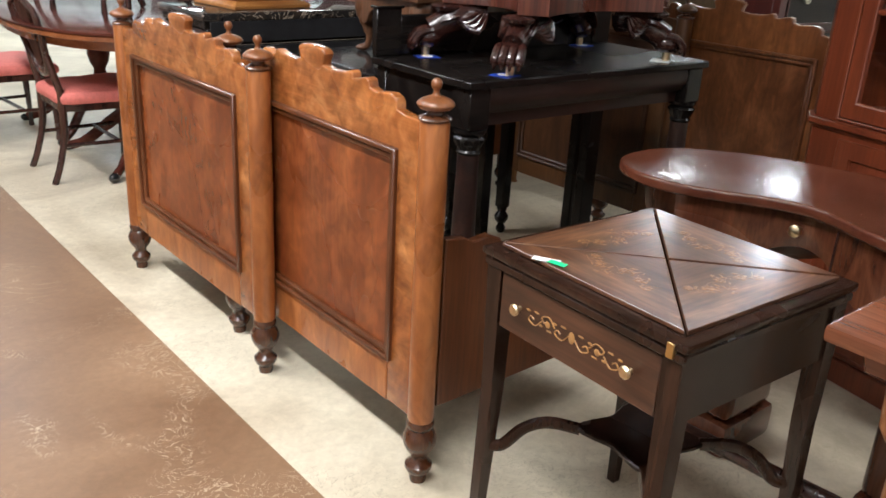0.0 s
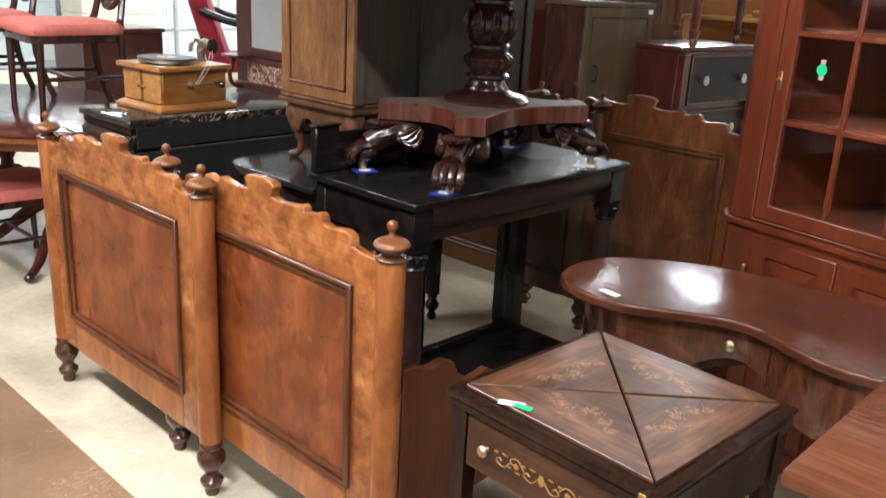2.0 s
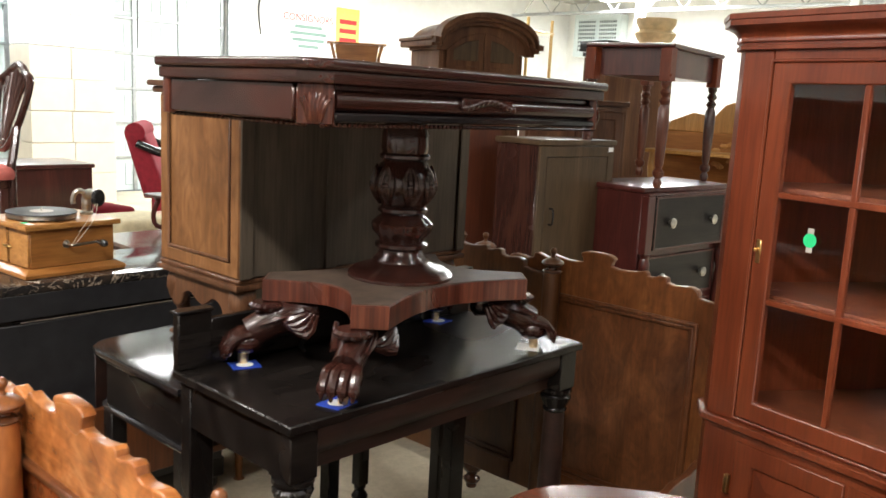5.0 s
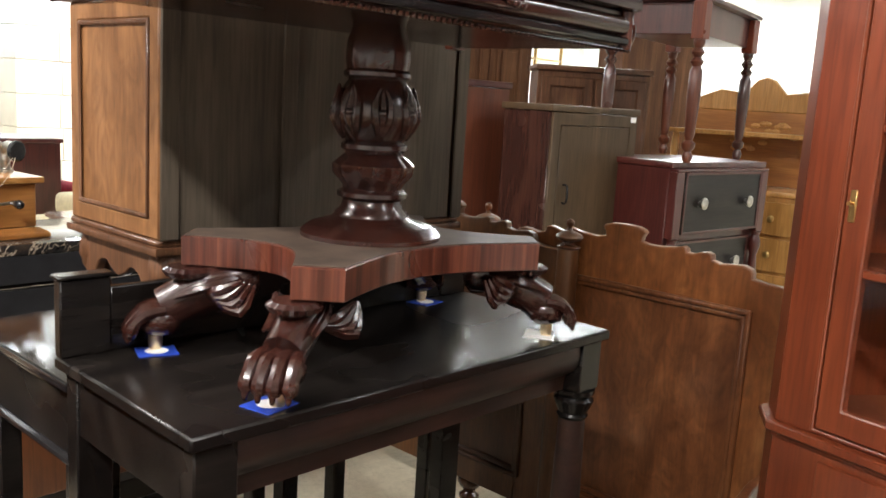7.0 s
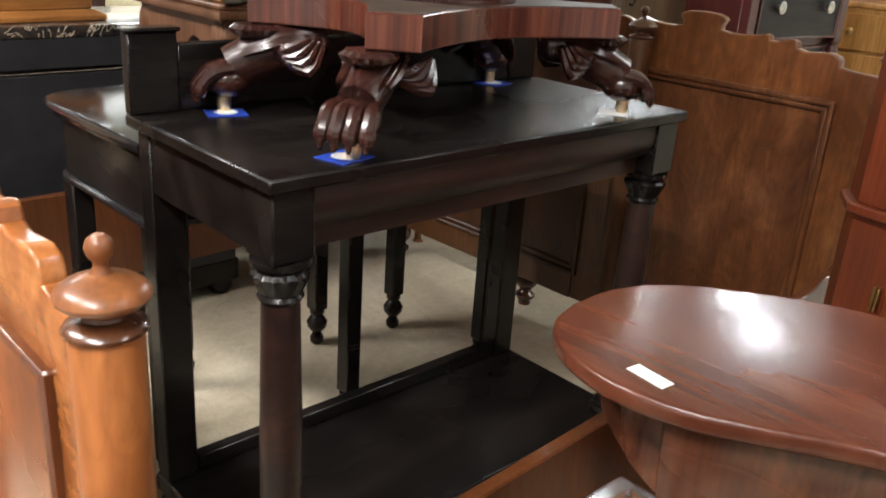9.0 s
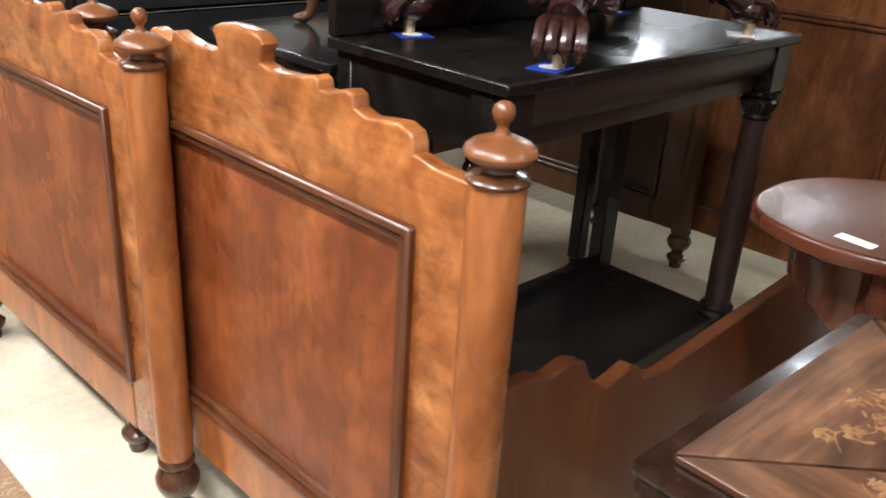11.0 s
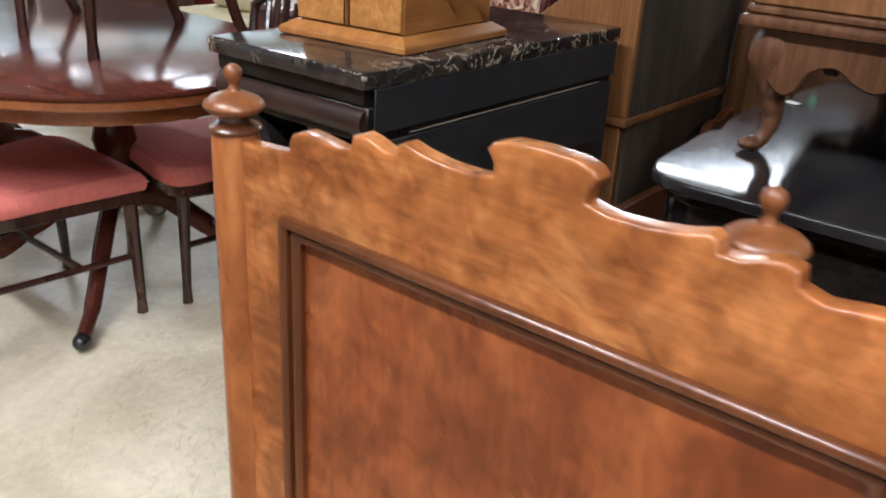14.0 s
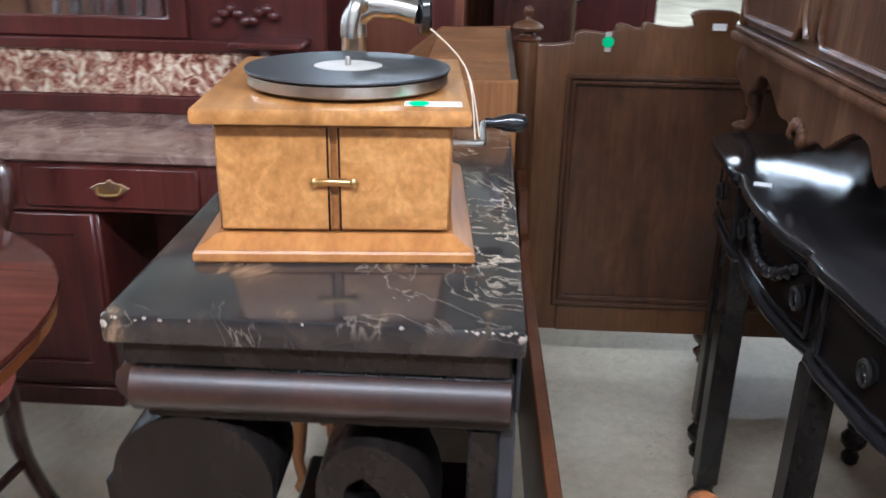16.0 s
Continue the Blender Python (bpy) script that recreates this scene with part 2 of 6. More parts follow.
def concrete(name, dark, mid, light, rough, streak, cracks=(0.3, 0.24, 0.16)):
    m, nt, b = base(name, rough, 0, 0.0)
    v = mapped(nt, 1, 1, 1)
    n = noise_node(nt, v, 1.4, 9, 0.9, 0.62)
    c = ramp(nt, n.outputs["Fac"], [(0.3, dark), (0.5, mid), (0.66, light)])
    n2 = noise_node(nt, v, 34, 6, 0.5, 0.7)
    s = ramp(nt, n2.outputs["Fac"], [(0.3, (0.86, 0.85, 0.84)), (0.7, (1.06, 1.06, 1.06))])
    c = mix(nt, "MULTIPLY", 1.0, c.outputs["Color"], s.outputs["Color"])
    n3 = noise_node(nt, v, 4.2, 7, 2.6, 0.55)
    d = ramp(nt, n3.outputs["Fac"], [(0.488, (0, 0, 0)), (0.5, (streak,) * 3), (0.511, (0, 0, 0))])
    n4 = noise_node(nt, v, 0.9, 3, 0.5)
    k = ramp(nt, n4.outputs["Fac"], [(0.48, (0, 0, 0)), (0.62, (1, 1, 1))])
    d = mix(nt, "MULTIPLY", 1.0, d.outputs["Color"], k.outputs["Color"])
    c = mix(nt, "MIX", d.outputs["Color"], c.outputs["Color"], cracks)
    n5 = noise_node(nt, v, 13, 4, 3.5, 0.5)
    d = ramp(nt, n5.outputs["Fac"], [(0.48, (0, 0, 0)), (0.5, (streak,) * 3), (0.52, (0, 0, 0))])
    n6 = noise_node(nt, v, 2.1, 3, 0.8)
    k = ramp(nt, n6.outputs["Fac"], [(0.5, (0, 0, 0)), (0.58, (1, 1, 1))])
    d = mix(nt, "MULTIPLY", 1.0, d.outputs["Color"], k.outputs["Color"])
    c = mix(nt, "MIX", d.outputs["Color"], c.outputs["Color"], cracks)
    nt.links.new(c.outputs["Color"], b.inputs["Base Color"])
    r = nt.nodes.new("ShaderNodeMapRange")
    r.inputs["To Min"].default_value, r.inputs["To Max"].default_value = rough - 0.12, rough + 0.15
    nt.links.new(n.outputs["Fac"], r.inputs["Value"])
    nt.links.new(r.outputs["Result"], b.inputs["Roughness"])
    bump(nt, b, n2.outputs["Fac"], 0.12, 0.002)
    return m


def glass(name, tint=(1, 1, 1)):
    m = bpy.data.materials.new(name)
    m.use_nodes = True
    nt = m.node_tree
    b = nt.nodes["Principled BSDF"]
    b.inputs["Base Color"].default_value = (*tint, 1)
    b.inputs["Transmission Weight"].default_value, b.inputs["Roughness"].default_value, b.inputs["IOR"].default_value = 1, 0.02, 1.45
    return m


def glowing(name, colour, strength):
    m, nt, b = base(name, 0.5)
    b.inputs["Base Color"].default_value = (*colour, 1)
    b.inputs["Emission Color"].default_value, b.inputs["Emission Strength"].default_value = (*colour, 1), strength
    return m


BED = wood("honey_mahogany", (0.265, 0.082, 0.022), (0.375, 0.132, 0.037), (0.48, 0.197, 0.062), "z", 0.28, 0.22, 6, 0.3, 0.1, 0.0, 0.2)
BED_TOP = wood("figured_mahogany", (0.255, 0.079, 0.021), (0.385, 0.140, 0.039), (0.53, 0.232, 0.077), "y", 0.25, 0.35, 7, 0.75, 0.15, 0.0, 0.24, 0.2)
BED_PANEL = wood("panel_mahogany", (0.18, 0.043, 0.014), (0.255, 0.07, 0.021), (0.345, 0.112, 0.035), "z", 0.27, 0.32, 4.5, 0.35, 0.12, 0.0, 0.2, 0.2)
# headboard browns: a darker finish, with shade from the furniture kept in the colour
HEAD = wood("shaded_brown_mahogany", (0.085, 0.034, 0.012), (0.13, 0.055, 0.019), (0.175, 0.08, 0.03), "z", 0.36, 0.15, 6, 0.25, 0.25, 0.0, 0.12)
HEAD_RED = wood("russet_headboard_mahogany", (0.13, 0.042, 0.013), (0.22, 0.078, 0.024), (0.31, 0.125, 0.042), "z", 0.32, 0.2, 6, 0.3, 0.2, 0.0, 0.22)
HEAD_PANEL = wood("shaded_brown_panel", (0.045, 0.018, 0.008), (0.075, 0.031, 0.013), (0.11, 0.048, 0.02), "z", 0.38, 0.15, 6, 0.25, 0.25, 0.0, 0.15)
HEAD_RED_PANEL = wood("shaded_russet_panel", (0.09, 0.03, 0.011), (0.16, 0.057, 0.02), (0.24, 0.095, 0.035), "z", 0.34, 0.2, 7, 0.35, 0.2, 0.0, 0.25)
BED_DARK = wood("dark_turned_mahogany", (0.05, 0.017, 0.007), (0.085, 0.03, 0.012), (0.13, 0.05, 0.02), "z", 0.25, 0.35, 9, 0.4, 0.3)
# rail colour darkened to carry the shade of the desk and table over it
BED_RAIL = wood("shaded_rail_mahogany", (0.086, 0.025, 0.008), (0.125, 0.040, 0.013), (0.165, 0.058, 0.020), "z", 0.3, 0.3, 6, 0.3, 0.3)
EBONY = wood("ebonised_wood", (0.006, 0.005, 0.005), (0.011, 0.009, 0.008), (0.02, 0.016, 0.014), "x", 0.26, 0.1, 6, 0.2, 0.3)
EBONY_GLOSS = wood("black_lacquered_wood", (0.011, 0.01, 0.011), (0.019, 0.018, 0.019), (0.03, 0.028, 0.028), "x", 0.12, 0.2, 5, 0.2, 0.2)
EMPIRE = wood("dark_flame_veneer", (0.012, 0.006, 0.005), (0.026, 0.011, 0.008), (0.05, 0.02, 0.013), "x", 0.42, 0.05, 7, 0.4, 0.3)
CARD = wood("dark_red_mahogany", (0.018, 0.006, 0.005), (0.034, 0.011, 0.008), (0.06, 0.018, 0.012), "x", 0.24, 0.25, 6, 0.25, 0.25)
STRIPE = wood("striped_rosewood", (0.03, 0.008, 0.005), (0.1, 0.026, 0.015), (0.19, 0.06, 0.033), "z", 0.28, 0.25, 34, 0.01, 0.3)
WALNUT = wood("faded_walnut", (0.125, 0.054, 0.02), (0.205, 0.096, 0.037), (0.285, 0.142, 0.06), "z", 0.4, 0.12, 4, 0.2, 0.14, 0.0, 0.22)
WALNUT_DARK = wood("carved_walnut", (0.06, 0.026, 0.013), (0.115, 0.052, 0.026), (0.19, 0.095, 0.05), "z", 0.36, 0.2, 7, 0.2, 0.35)
BACKBOARD = wood("raw_back_boards", (0.06, 0.047, 0.035), (0.095, 0.076, 0.056), (0.13, 0.105, 0.078), "z", 0.7, 0.0, 4, 0.12, 0.25)
CHERRY = wood("red_cherry", (0.14, 0.028, 0.011), (0.2, 0.044, 0.016), (0.26, 0.064, 0.025), "z", 0.3, 0.15, 5, 0.15, 0.25)
CHERRY_IN = wood("cherry_inside", (0.11, 0.028, 0.012), (0.15, 0.042, 0.018), (0.2, 0.06, 0.026), "z", 0.45, 0.1, 5, 0.15, 0.25)
KIDNEY = wood("brown_mahogany", (0.07, 0.019, 0.01), (0.11, 0.033, 0.017), (0.155, 0.052, 0.027), "y", 0.24, 0.12, 6, 0.2, 0.2)
KIDNEY_SIDE = wood("flame_mahogany", (0.055, 0.016, 0.009), (0.105, 0.034, 0.016), (0.17, 0.062, 0.029), "z", 0.25, 0.35, 9, 0.5, 0.3)
ROSE_A = wood("rosewood_leaf_along", (0.045, 0.022, 0.013), (0.115, 0.06, 0.034), (0.2, 0.115, 0.07), "y", 0.24, 0.4, 16, 0.16, 0.4)
ROSE_B = wood("rosewood_leaf_across", (0.026, 0.011, 0.007), (0.125, 0.052, 0.024), (0.27, 0.13, 0.062), "x", 0.32, 0.15, 13, 0.18, 0.4, 0.0, 0.3)
ROSE_DARK = wood("dark_rosewood", (0.013, 0.006, 0.004), (0.027, 0.012, 0.007), (0.047, 0.021, 0.012), "z", 0.26, 0.3, 12, 0.15, 0.35)
ROSE_DRAWER = wood("drawer_rosewood", (0.036, 0.015, 0.008), (0.063, 0.026, 0.014), (0.1, 0.043, 0.022), "y", 0.3, 0.3, 12, 0.15, 0.35)
OAK = wood("quarter_oak", (0.16, 0.065, 0.022), (0.24, 0.1, 0.036), (0.36, 0.17, 0.065), "z", 0.36, 0.15, 20, 0.3, 0.35)
OAK_TOP = wood("mahogany_plank", (0.13, 0.042, 0.02), (0.19, 0.065, 0.03), (0.25, 0.092, 0.045), "y", 0.24, 0.35, 6, 0.15, 0.3)
GOLD_OAK = wood("golden_oak", (0.33, 0.145, 0.038), (0.46, 0.215, 0.06), (0.58, 0.3, 0.095), "x", 0.3, 0.3, 22, 0.35, 0.2)
GOLD_OAK_SIDE = wood("amber_oak", (0.29, 0.115, 0.03), (0.38, 0.16, 0.042), (0.47, 0.215, 0.062), "x", 0.3, 0.3, 9, 0.2, 0.2)
DINING = wood("dining_mahogany", (0.06, 0.016, 0.011), (0.1, 0.028, 0.018), (0.14, 0.04, 0.026), "y", 0.15, 0.0, 5, 0.15, 0.25)
DINING_EDGE = wood("satinwood_edge", (0.2, 0.06, 0.02), (0.28, 0.09, 0.03), (0.36, 0.13, 0.045), "x", 0.25, 0.4, 5, 0.15, 0.2)
CHAIR = wood("chair_mahogany", (0.028, 0.011, 0.009), (0.05, 0.019, 0.014), (0.08, 0.032, 0.022), "z", 0.25, 0.35, 8, 0.15, 0.3)
MAROON = wood("maroon_mahogany", (0.045, 0.009, 0.008), (0.075, 0.016, 0.013), (0.11, 0.026, 0.02), "z", 0.3, 0.3, 5, 0.2, 0.3)
LEG_RED = wood("turned_leg_mahogany", (0.08, 0.022, 0.012), (0.13, 0.038, 0.019), (0.18, 0.06, 0.03), "z", 0.35, 0.15, 6, 0.2, 0.3)
ARMOIRE = wood("armoire_walnut", (0.085, 0.036, 0.017), (0.14, 0.063, 0.03), (0.2, 0.1, 0.052), "z", 0.55, 0.0, 6, 0.12, 0.3)
DULL = wood("olive_stained_wood", (0.06, 0.038, 0.02), (0.09, 0.058, 0.032), (0.125, 0.082, 0.046), "z", 0.45, 0.1, 5, 0.12, 0.25)
YELLOW_OAK = wood("yellow_oak", (0.42, 0.2, 0.05), (0.56, 0.29, 0.085), (0.66, 0.37, 0.13), "z", 0.36, 0.2, 8, 0.15, 0.25)
BLACK_DRAWER = wood("black_drawer_front", (0.01, 0.008, 0.008), (0.018, 0.014, 0.013), (0.03, 0.024, 0.021), "x", 0.35, 0.1, 6, 0.2, 0.3)
DESK_WOOD = wood("desk_walnut", (0.2, 0.086, 0.03), (0.275, 0.122, 0.045), (0.36, 0.17, 0.07), "z", 0.5, 0.0, 6, 0.15, 0.25)
MARBLE = stone("black_marble", (0.02, 0.02, 0.02), [(0.3, (0.012, 0.012, 0.013)), (0.5, (0.026, 0.023, 0.022)), (0.6, (0.05, 0.036, 0.026)), (0.72, (0.22, 0.14, 0.085))], 7, (0.7, 0.58, 0.44), 0.12)
MARBLE_BROWN = stone("brown_marble", (0.2, 0.12, 0.1), [(0.3, (0.12, 0.07, 0.055)), (0.5, (0.23, 0.15, 0.12)), (0.7, (0.36, 0.26, 0.21))], 6, (0.7, 0.6, 0.52), 0.15)
ROUGE = stone("rouge_marble", (0.3, 0.15, 0.1), [(0.36, (0.09, 0.03, 0.022)), (0.45, (0.24, 0.09, 0.06)), (0.54, (0.5, 0.33, 0.23)), (0.63, (0.74, 0.64, 0.5))], 24, (0.42, 0.58, 0.46), 0.15)
BRASS = plain("aged_brass", (0.62, 0.43, 0.18), 0.28, 1.0, 0, 0.15, 60)
PALE_BRASS = plain("pale_brass", (0.75, 0.6, 0.38), 0.3, 1.0, 0, 0.15, 60)
NICKEL = plain("worn_nickel", (0.55, 0.53, 0.48), 0.28, 1.0, 0, 0.18, 40)
NICKEL_DARK = plain("blackened_pull_metal", (0.12, 0.115, 0.11), 0.3, 0.9, 0, 0.2, 50)
STEEL = plain("galvanised_steel", (0.42, 0.44, 0.45), 0.4, 0.9, 0, 0.15, 20)
BLACK = plain("black_enamel", (0.012, 0.012, 0.013), 0.2, 0, 0.3)
VINYL = plain("record_shellac", (0.02, 0.024, 0.028), 0.45, 0, 0.0, 0.1, 200, 0.02)
DUSTY = plain("dusty_brown_top", (0.06, 0.04, 0.028), 0.55, 0, 0, 0.4, 25)
BLACK_DULL = plain("dull_black_paint", (0.019, 0.0195, 0.022), 0.5, 0, 0, 0.35, 12, 0.1)
CHIP = plain("chipped_stone", (0.3, 0.25, 0.2), 0.6, 0, 0, 0.35, 90)
LABEL = plain("faded_record_label", (0.45, 0.42, 0.38), 0.5)
INLAY = plain("boxwood_inlay", (0.33, 0.175, 0.06), 0.3, 0, 0.2, 0.25, 60)
INLAY_DIM = plain("faded_inlay", (0.25, 0.125, 0.05), 0.28, 0, 0.3, 0.4, 70)
PINK = plain("coral_damask", (0.62, 0.17, 0.14), 0.75, 0, 0, 0.12, 60, 0.25)
VELVET = plain("crimson_velvet", (0.32, 0.018, 0.035), 0.85, 0, 0, 0.2, 25, 0.2)
FLORAL = stone("floral_cloth", (0.6, 0.4, 0.3), [(0.35, (0.68, 0.55, 0.42)), (0.52, (0.62, 0.3, 0.22)), (0.66, (0.72, 0.62, 0.5))], 16, (0.3, 0.35, 0.2), 0.8)
CREAM = plain("cream_cloth", (0.62, 0.55, 0.36), 0.85, 0, 0, 0.12, 30, 0.2)
WALL = plain("white_painted_block", (0.82, 0.83, 0.82), 0.7, 0, 0, 0.04, 6, 0.1)
WALL_TAN = plain("tan_painted_block", (0.66, 0.6, 0.5), 0.7, 0, 0, 0.05, 6, 0.1)
DOOR_WHITE = plain("pale_blue_steel_door", (0.62, 0.7, 0.71), 0.5, 0, 0, 0.05, 4, 0.04)
CEILING = plain("white_roof_deck", (0.42, 0.42, 0.4), 0.8, 0, 0, 0.12, 5, 0.1)
WHITE = plain("white_card", (0.85, 0.85, 0.83), 0.6, 0, 0, 0.03)
GREEN = plain("green_price_dot", (0.02, 0.66, 0.24), 0.5, 0, 0, 0.05)
BLUE = plain("blue_card", (0.02, 0.06, 0.42), 0.5, 0, 0, 0.08)
RED_INK = plain("red_ink", (0.6, 0.03, 0.03), 0.6)
INK_DARK = plain("dark_grille", (0.05, 0.07, 0.075), 0.6)
INK = plain("grey_green_ink", (0.2, 0.32, 0.28), 0.6)
YELLOW = plain("yellow_sign", (0.85, 0.6, 0.15), 0.6)
TWINE = plain("cotton_twine", (0.62, 0.52, 0.4), 0.9)
GLASS = glass("window_glass")
MIRROR = plain("mirror_silver", (0.85, 0.86, 0.86), 0.03, 1.0, 0, 0.02, 4, 0.0)
PLASTER = plain("gilded_plaster", (0.66, 0.5, 0.28), 0.6, 0, 0, 0.2, 14, 0.3)
FLOOR_PALE = concrete("worn_cream_concrete", (0.4, 0.34, 0.24), (0.6, 0.535, 0.4), (0.74, 0.68, 0.53), 0.42, 0.55, (0.3, 0.25, 0.17))
FLOOR_BROWN = concrete("stained_brown_concrete", (0.17, 0.095, 0.05), (0.235, 0.14, 0.078), (0.3, 0.185, 0.105), 0.36, 0.85, (0.56, 0.44, 0.3))
TUBE = glowing("fluorescent_tube", (1.0, 0.95, 0.86), 9.0)

# worn finishes throw back less light than new varnish
for worn in (DINING, EBONY, EBONY_GLOSS, DESK_WOOD, WALNUT, BACKBOARD, ARMOIRE, DULL, WALNUT_DARK, BLACK_DRAWER, ROSE_DARK):
    worn.node_tree.nodes["Principled BSDF"].inputs["Specular IOR Level"].default_value = 0.22

# ---- the hall ----
X0, X1, Y0, Y1 = -4.0, 18.0, -5.0, 12.4
solo("floor", box(0.905, X1, Y0, Y1, -0.2, 0, 0), FLOOR_PALE, "worn cream concrete floor with hairline cracks", "floor", "structure")
solo("floor_aisle", box(X0, 0.905, Y0, Y1, -0.2, 0.0, 0), FLOOR_BROWN, "brown stained concrete aisle with scratched pale swirls", "floor", "structure")
solo("ceiling", box(X0 - 0.2, X1 + 0.2, Y0 - 0.2, Y1 + 0.2, CEIL, CEIL + 0.2, 0), CEILING, "white roof deck over the hall", "ceiling", "structure")
solo("wall_south", box(X0 - 0.2, X1 + 0.2, Y0 - 0.2, Y0, 0, CEIL, 0), WALL, "white painted block wall", "wall", "structure")
solo("wall_west", box(X0 - 0.2, X0, Y0, Y1, 0, CEIL, 0), WALL, "white painted block wall", "wall", "structure")
solo("wall_east", box(X1, X1 + 0.2, Y0, Y1, 0, CEIL, 0), WALL, "white painted block wall with a wall cooler", "wall", "structure")
# the far wall leaves two openings for the sectional doors
DOORS = [(1.35, 5.15), (6.1, 8.45)]
DOOR_H = 3.55
bm = box(X0, DOORS[0][0], Y1, Y1 + 0.2, 0, CEIL, 0)
box(DOORS[0][1], DOORS[1][0], Y1, Y1 + 0.2, 0, CEIL, 0, bm)
box(DOORS[1][1], X1, Y1, Y1 + 0.2, 0, CEIL, 0, bm)
box(DOORS[0][0], DOORS[0][1], Y1, Y1 + 0.2, DOOR_H, CEIL, 0, bm)
box(DOORS[1][0], DOORS[1][1], Y1, Y1 + 0.2, DOOR_H, CEIL, 0, bm)
solo("wall_north", bm, WALL, "bright white wall with two sectional doors", "wall", "structure")


def sectional_door(name, xa, xb):
    d = thing(name, "closed pale blue sectional overhead door with raised panels", "overhead door", (xa + xb) / 2, Y1 + 0.06, 0, 0, kind="structure")
    w = (xb - xa) / 2
    rows, h = 7, DOOR_H / 7
    for r in range(rows):
        bm = box(-w, w, 0, 0.05, r * h + 0.006, (r + 1) * h - 0.006, 0.004)
        cols = max(3, int(round(2 * w / 0.6)))
        for c in range(cols):
            u0 = -w + c * 2 * w / cols + 0.06
            u1 = -w + (c + 1) * 2 * w / cols - 0.06
            square_ring("y", -0.012, 0.004, u0, u1, r * h + 0.09, (r + 1) * h - 0.09, 0.03, 0.004, bm)
        part("section", bm, DOOR_WHITE, d)
        part("strut", box(-w, w, -0.03, -0.002, (r + 1) * h - 0.022, (r + 1) * h + 0.014, 0.004), STEEL, d)
    for k in range(4):
        u = -w + 0.05 + k * (2 * w - 0.1) / 3
        part("hinge_stile", box(u - 0.03, u + 0.03, -0.026, -0.003, 0, DOOR_H, 0.004), STEEL, d)
    for s in (-1, 1):
        rail = box(s * (w + 0.03) - 0.03, s * (w + 0.03) + 0.03, -0.12, -0.068, 0, DOOR_H, 0.004)
        for k in range(16):
            box(s * (w + 0.03) - 0.045, s * (w + 0.03) + 0.045, -0.135, -0.121, 0.1 + k * 0.21, 0.18 + k * 0.21, 0.002, rail)
        part("track", rail, STEEL, d, "galvanised slotted track")
    return d


sectional_door("door_1", *DOORS[0])
sectional_door("door_2", *DOORS[1])

# block pier between the doors
pier = thing("block_pier", "white block pier, tan in its lower courses", "pier", 5.47, 11.6, 0, 0, kind="structure")
course = 0
z = 0.0
rng = random.Random(4)
while z < CEIL - 0.01:
    z1 = min(z + 0.4, CEIL)
    off = 0.0 if course % 2 else 0.22
    xs = [-0.55, -0.55 + off + 0.3, 0.55] if off else [-0.55, 0.0, 0.55]
    for a, b in zip(xs, xs[1:]):
        part("block", box(a + 0.003, b - 0.003, -0.3, 0.3, z + 0.003, z1 - 0.003, 0.006), WALL_TAN if z < 1.7 else WALL, pier)
    z, course = z1, course + 1

# roof members
for k in range(5):
    x = 3.0 + 3.2 * k
    truss = thing("roof_truss", "white painted open-web steel roof truss", "truss", x, 0, 0, 0, "roof trusses", "structure")
    part("bottom_chord", box(-0.04, 0.04, Y0, Y1, CEIL - 0.52, CEIL - 0.46, 0.004), STEEL, truss)
    part("top_chord", box(-0.04, 0.04, Y0, Y1, CEIL - 0.08, CEIL - 0.02, 0.004), STEEL, truss)
    bm = None
    for j in range(22):
        y = Y0 + 0.4 + 0.76 * j
        bm = tube([(0, y, CEIL - 0.49), (0, y + 0.38, CEIL - 0.05), (0, y + 0.76, CEIL - 0.49)], 0.012, 6, bm)
    part("web", bm, STEEL, truss)
for x, y in ((12.3, 7.2), (12.6, 4.2)):
    solo("roof_column", box(-0.06, 0.06, -0.06, 0.06, 0, CEIL - 0.02, 0.01), WALL, "white painted steel roof column", "column", "structure", at=pose(x, y, 0))
for lx, ly, watts in LAMPS:
    f = thing("strip_light", "white fluorescent strip light under the roof", "strip light", lx, ly, CEIL - 0.3, 0, "strip lights")
    part("housing", box(-0.16, 0.16, -1.22, 1.22, 0, 0.06, 0.006), WHITE, f)
    for s in (-1, 1):
        part("tube", tube([(s * 0.08, -1.17, -0.004), (s * 0.08, 1.17, -0.004)], 0.012, 8), TUBE, f)
    for s in (-0.9, 0.9):
        part("hanger", tube([(0, s, 0.06), (0, s, 0.3)], 0.004, 6), STEEL, f)


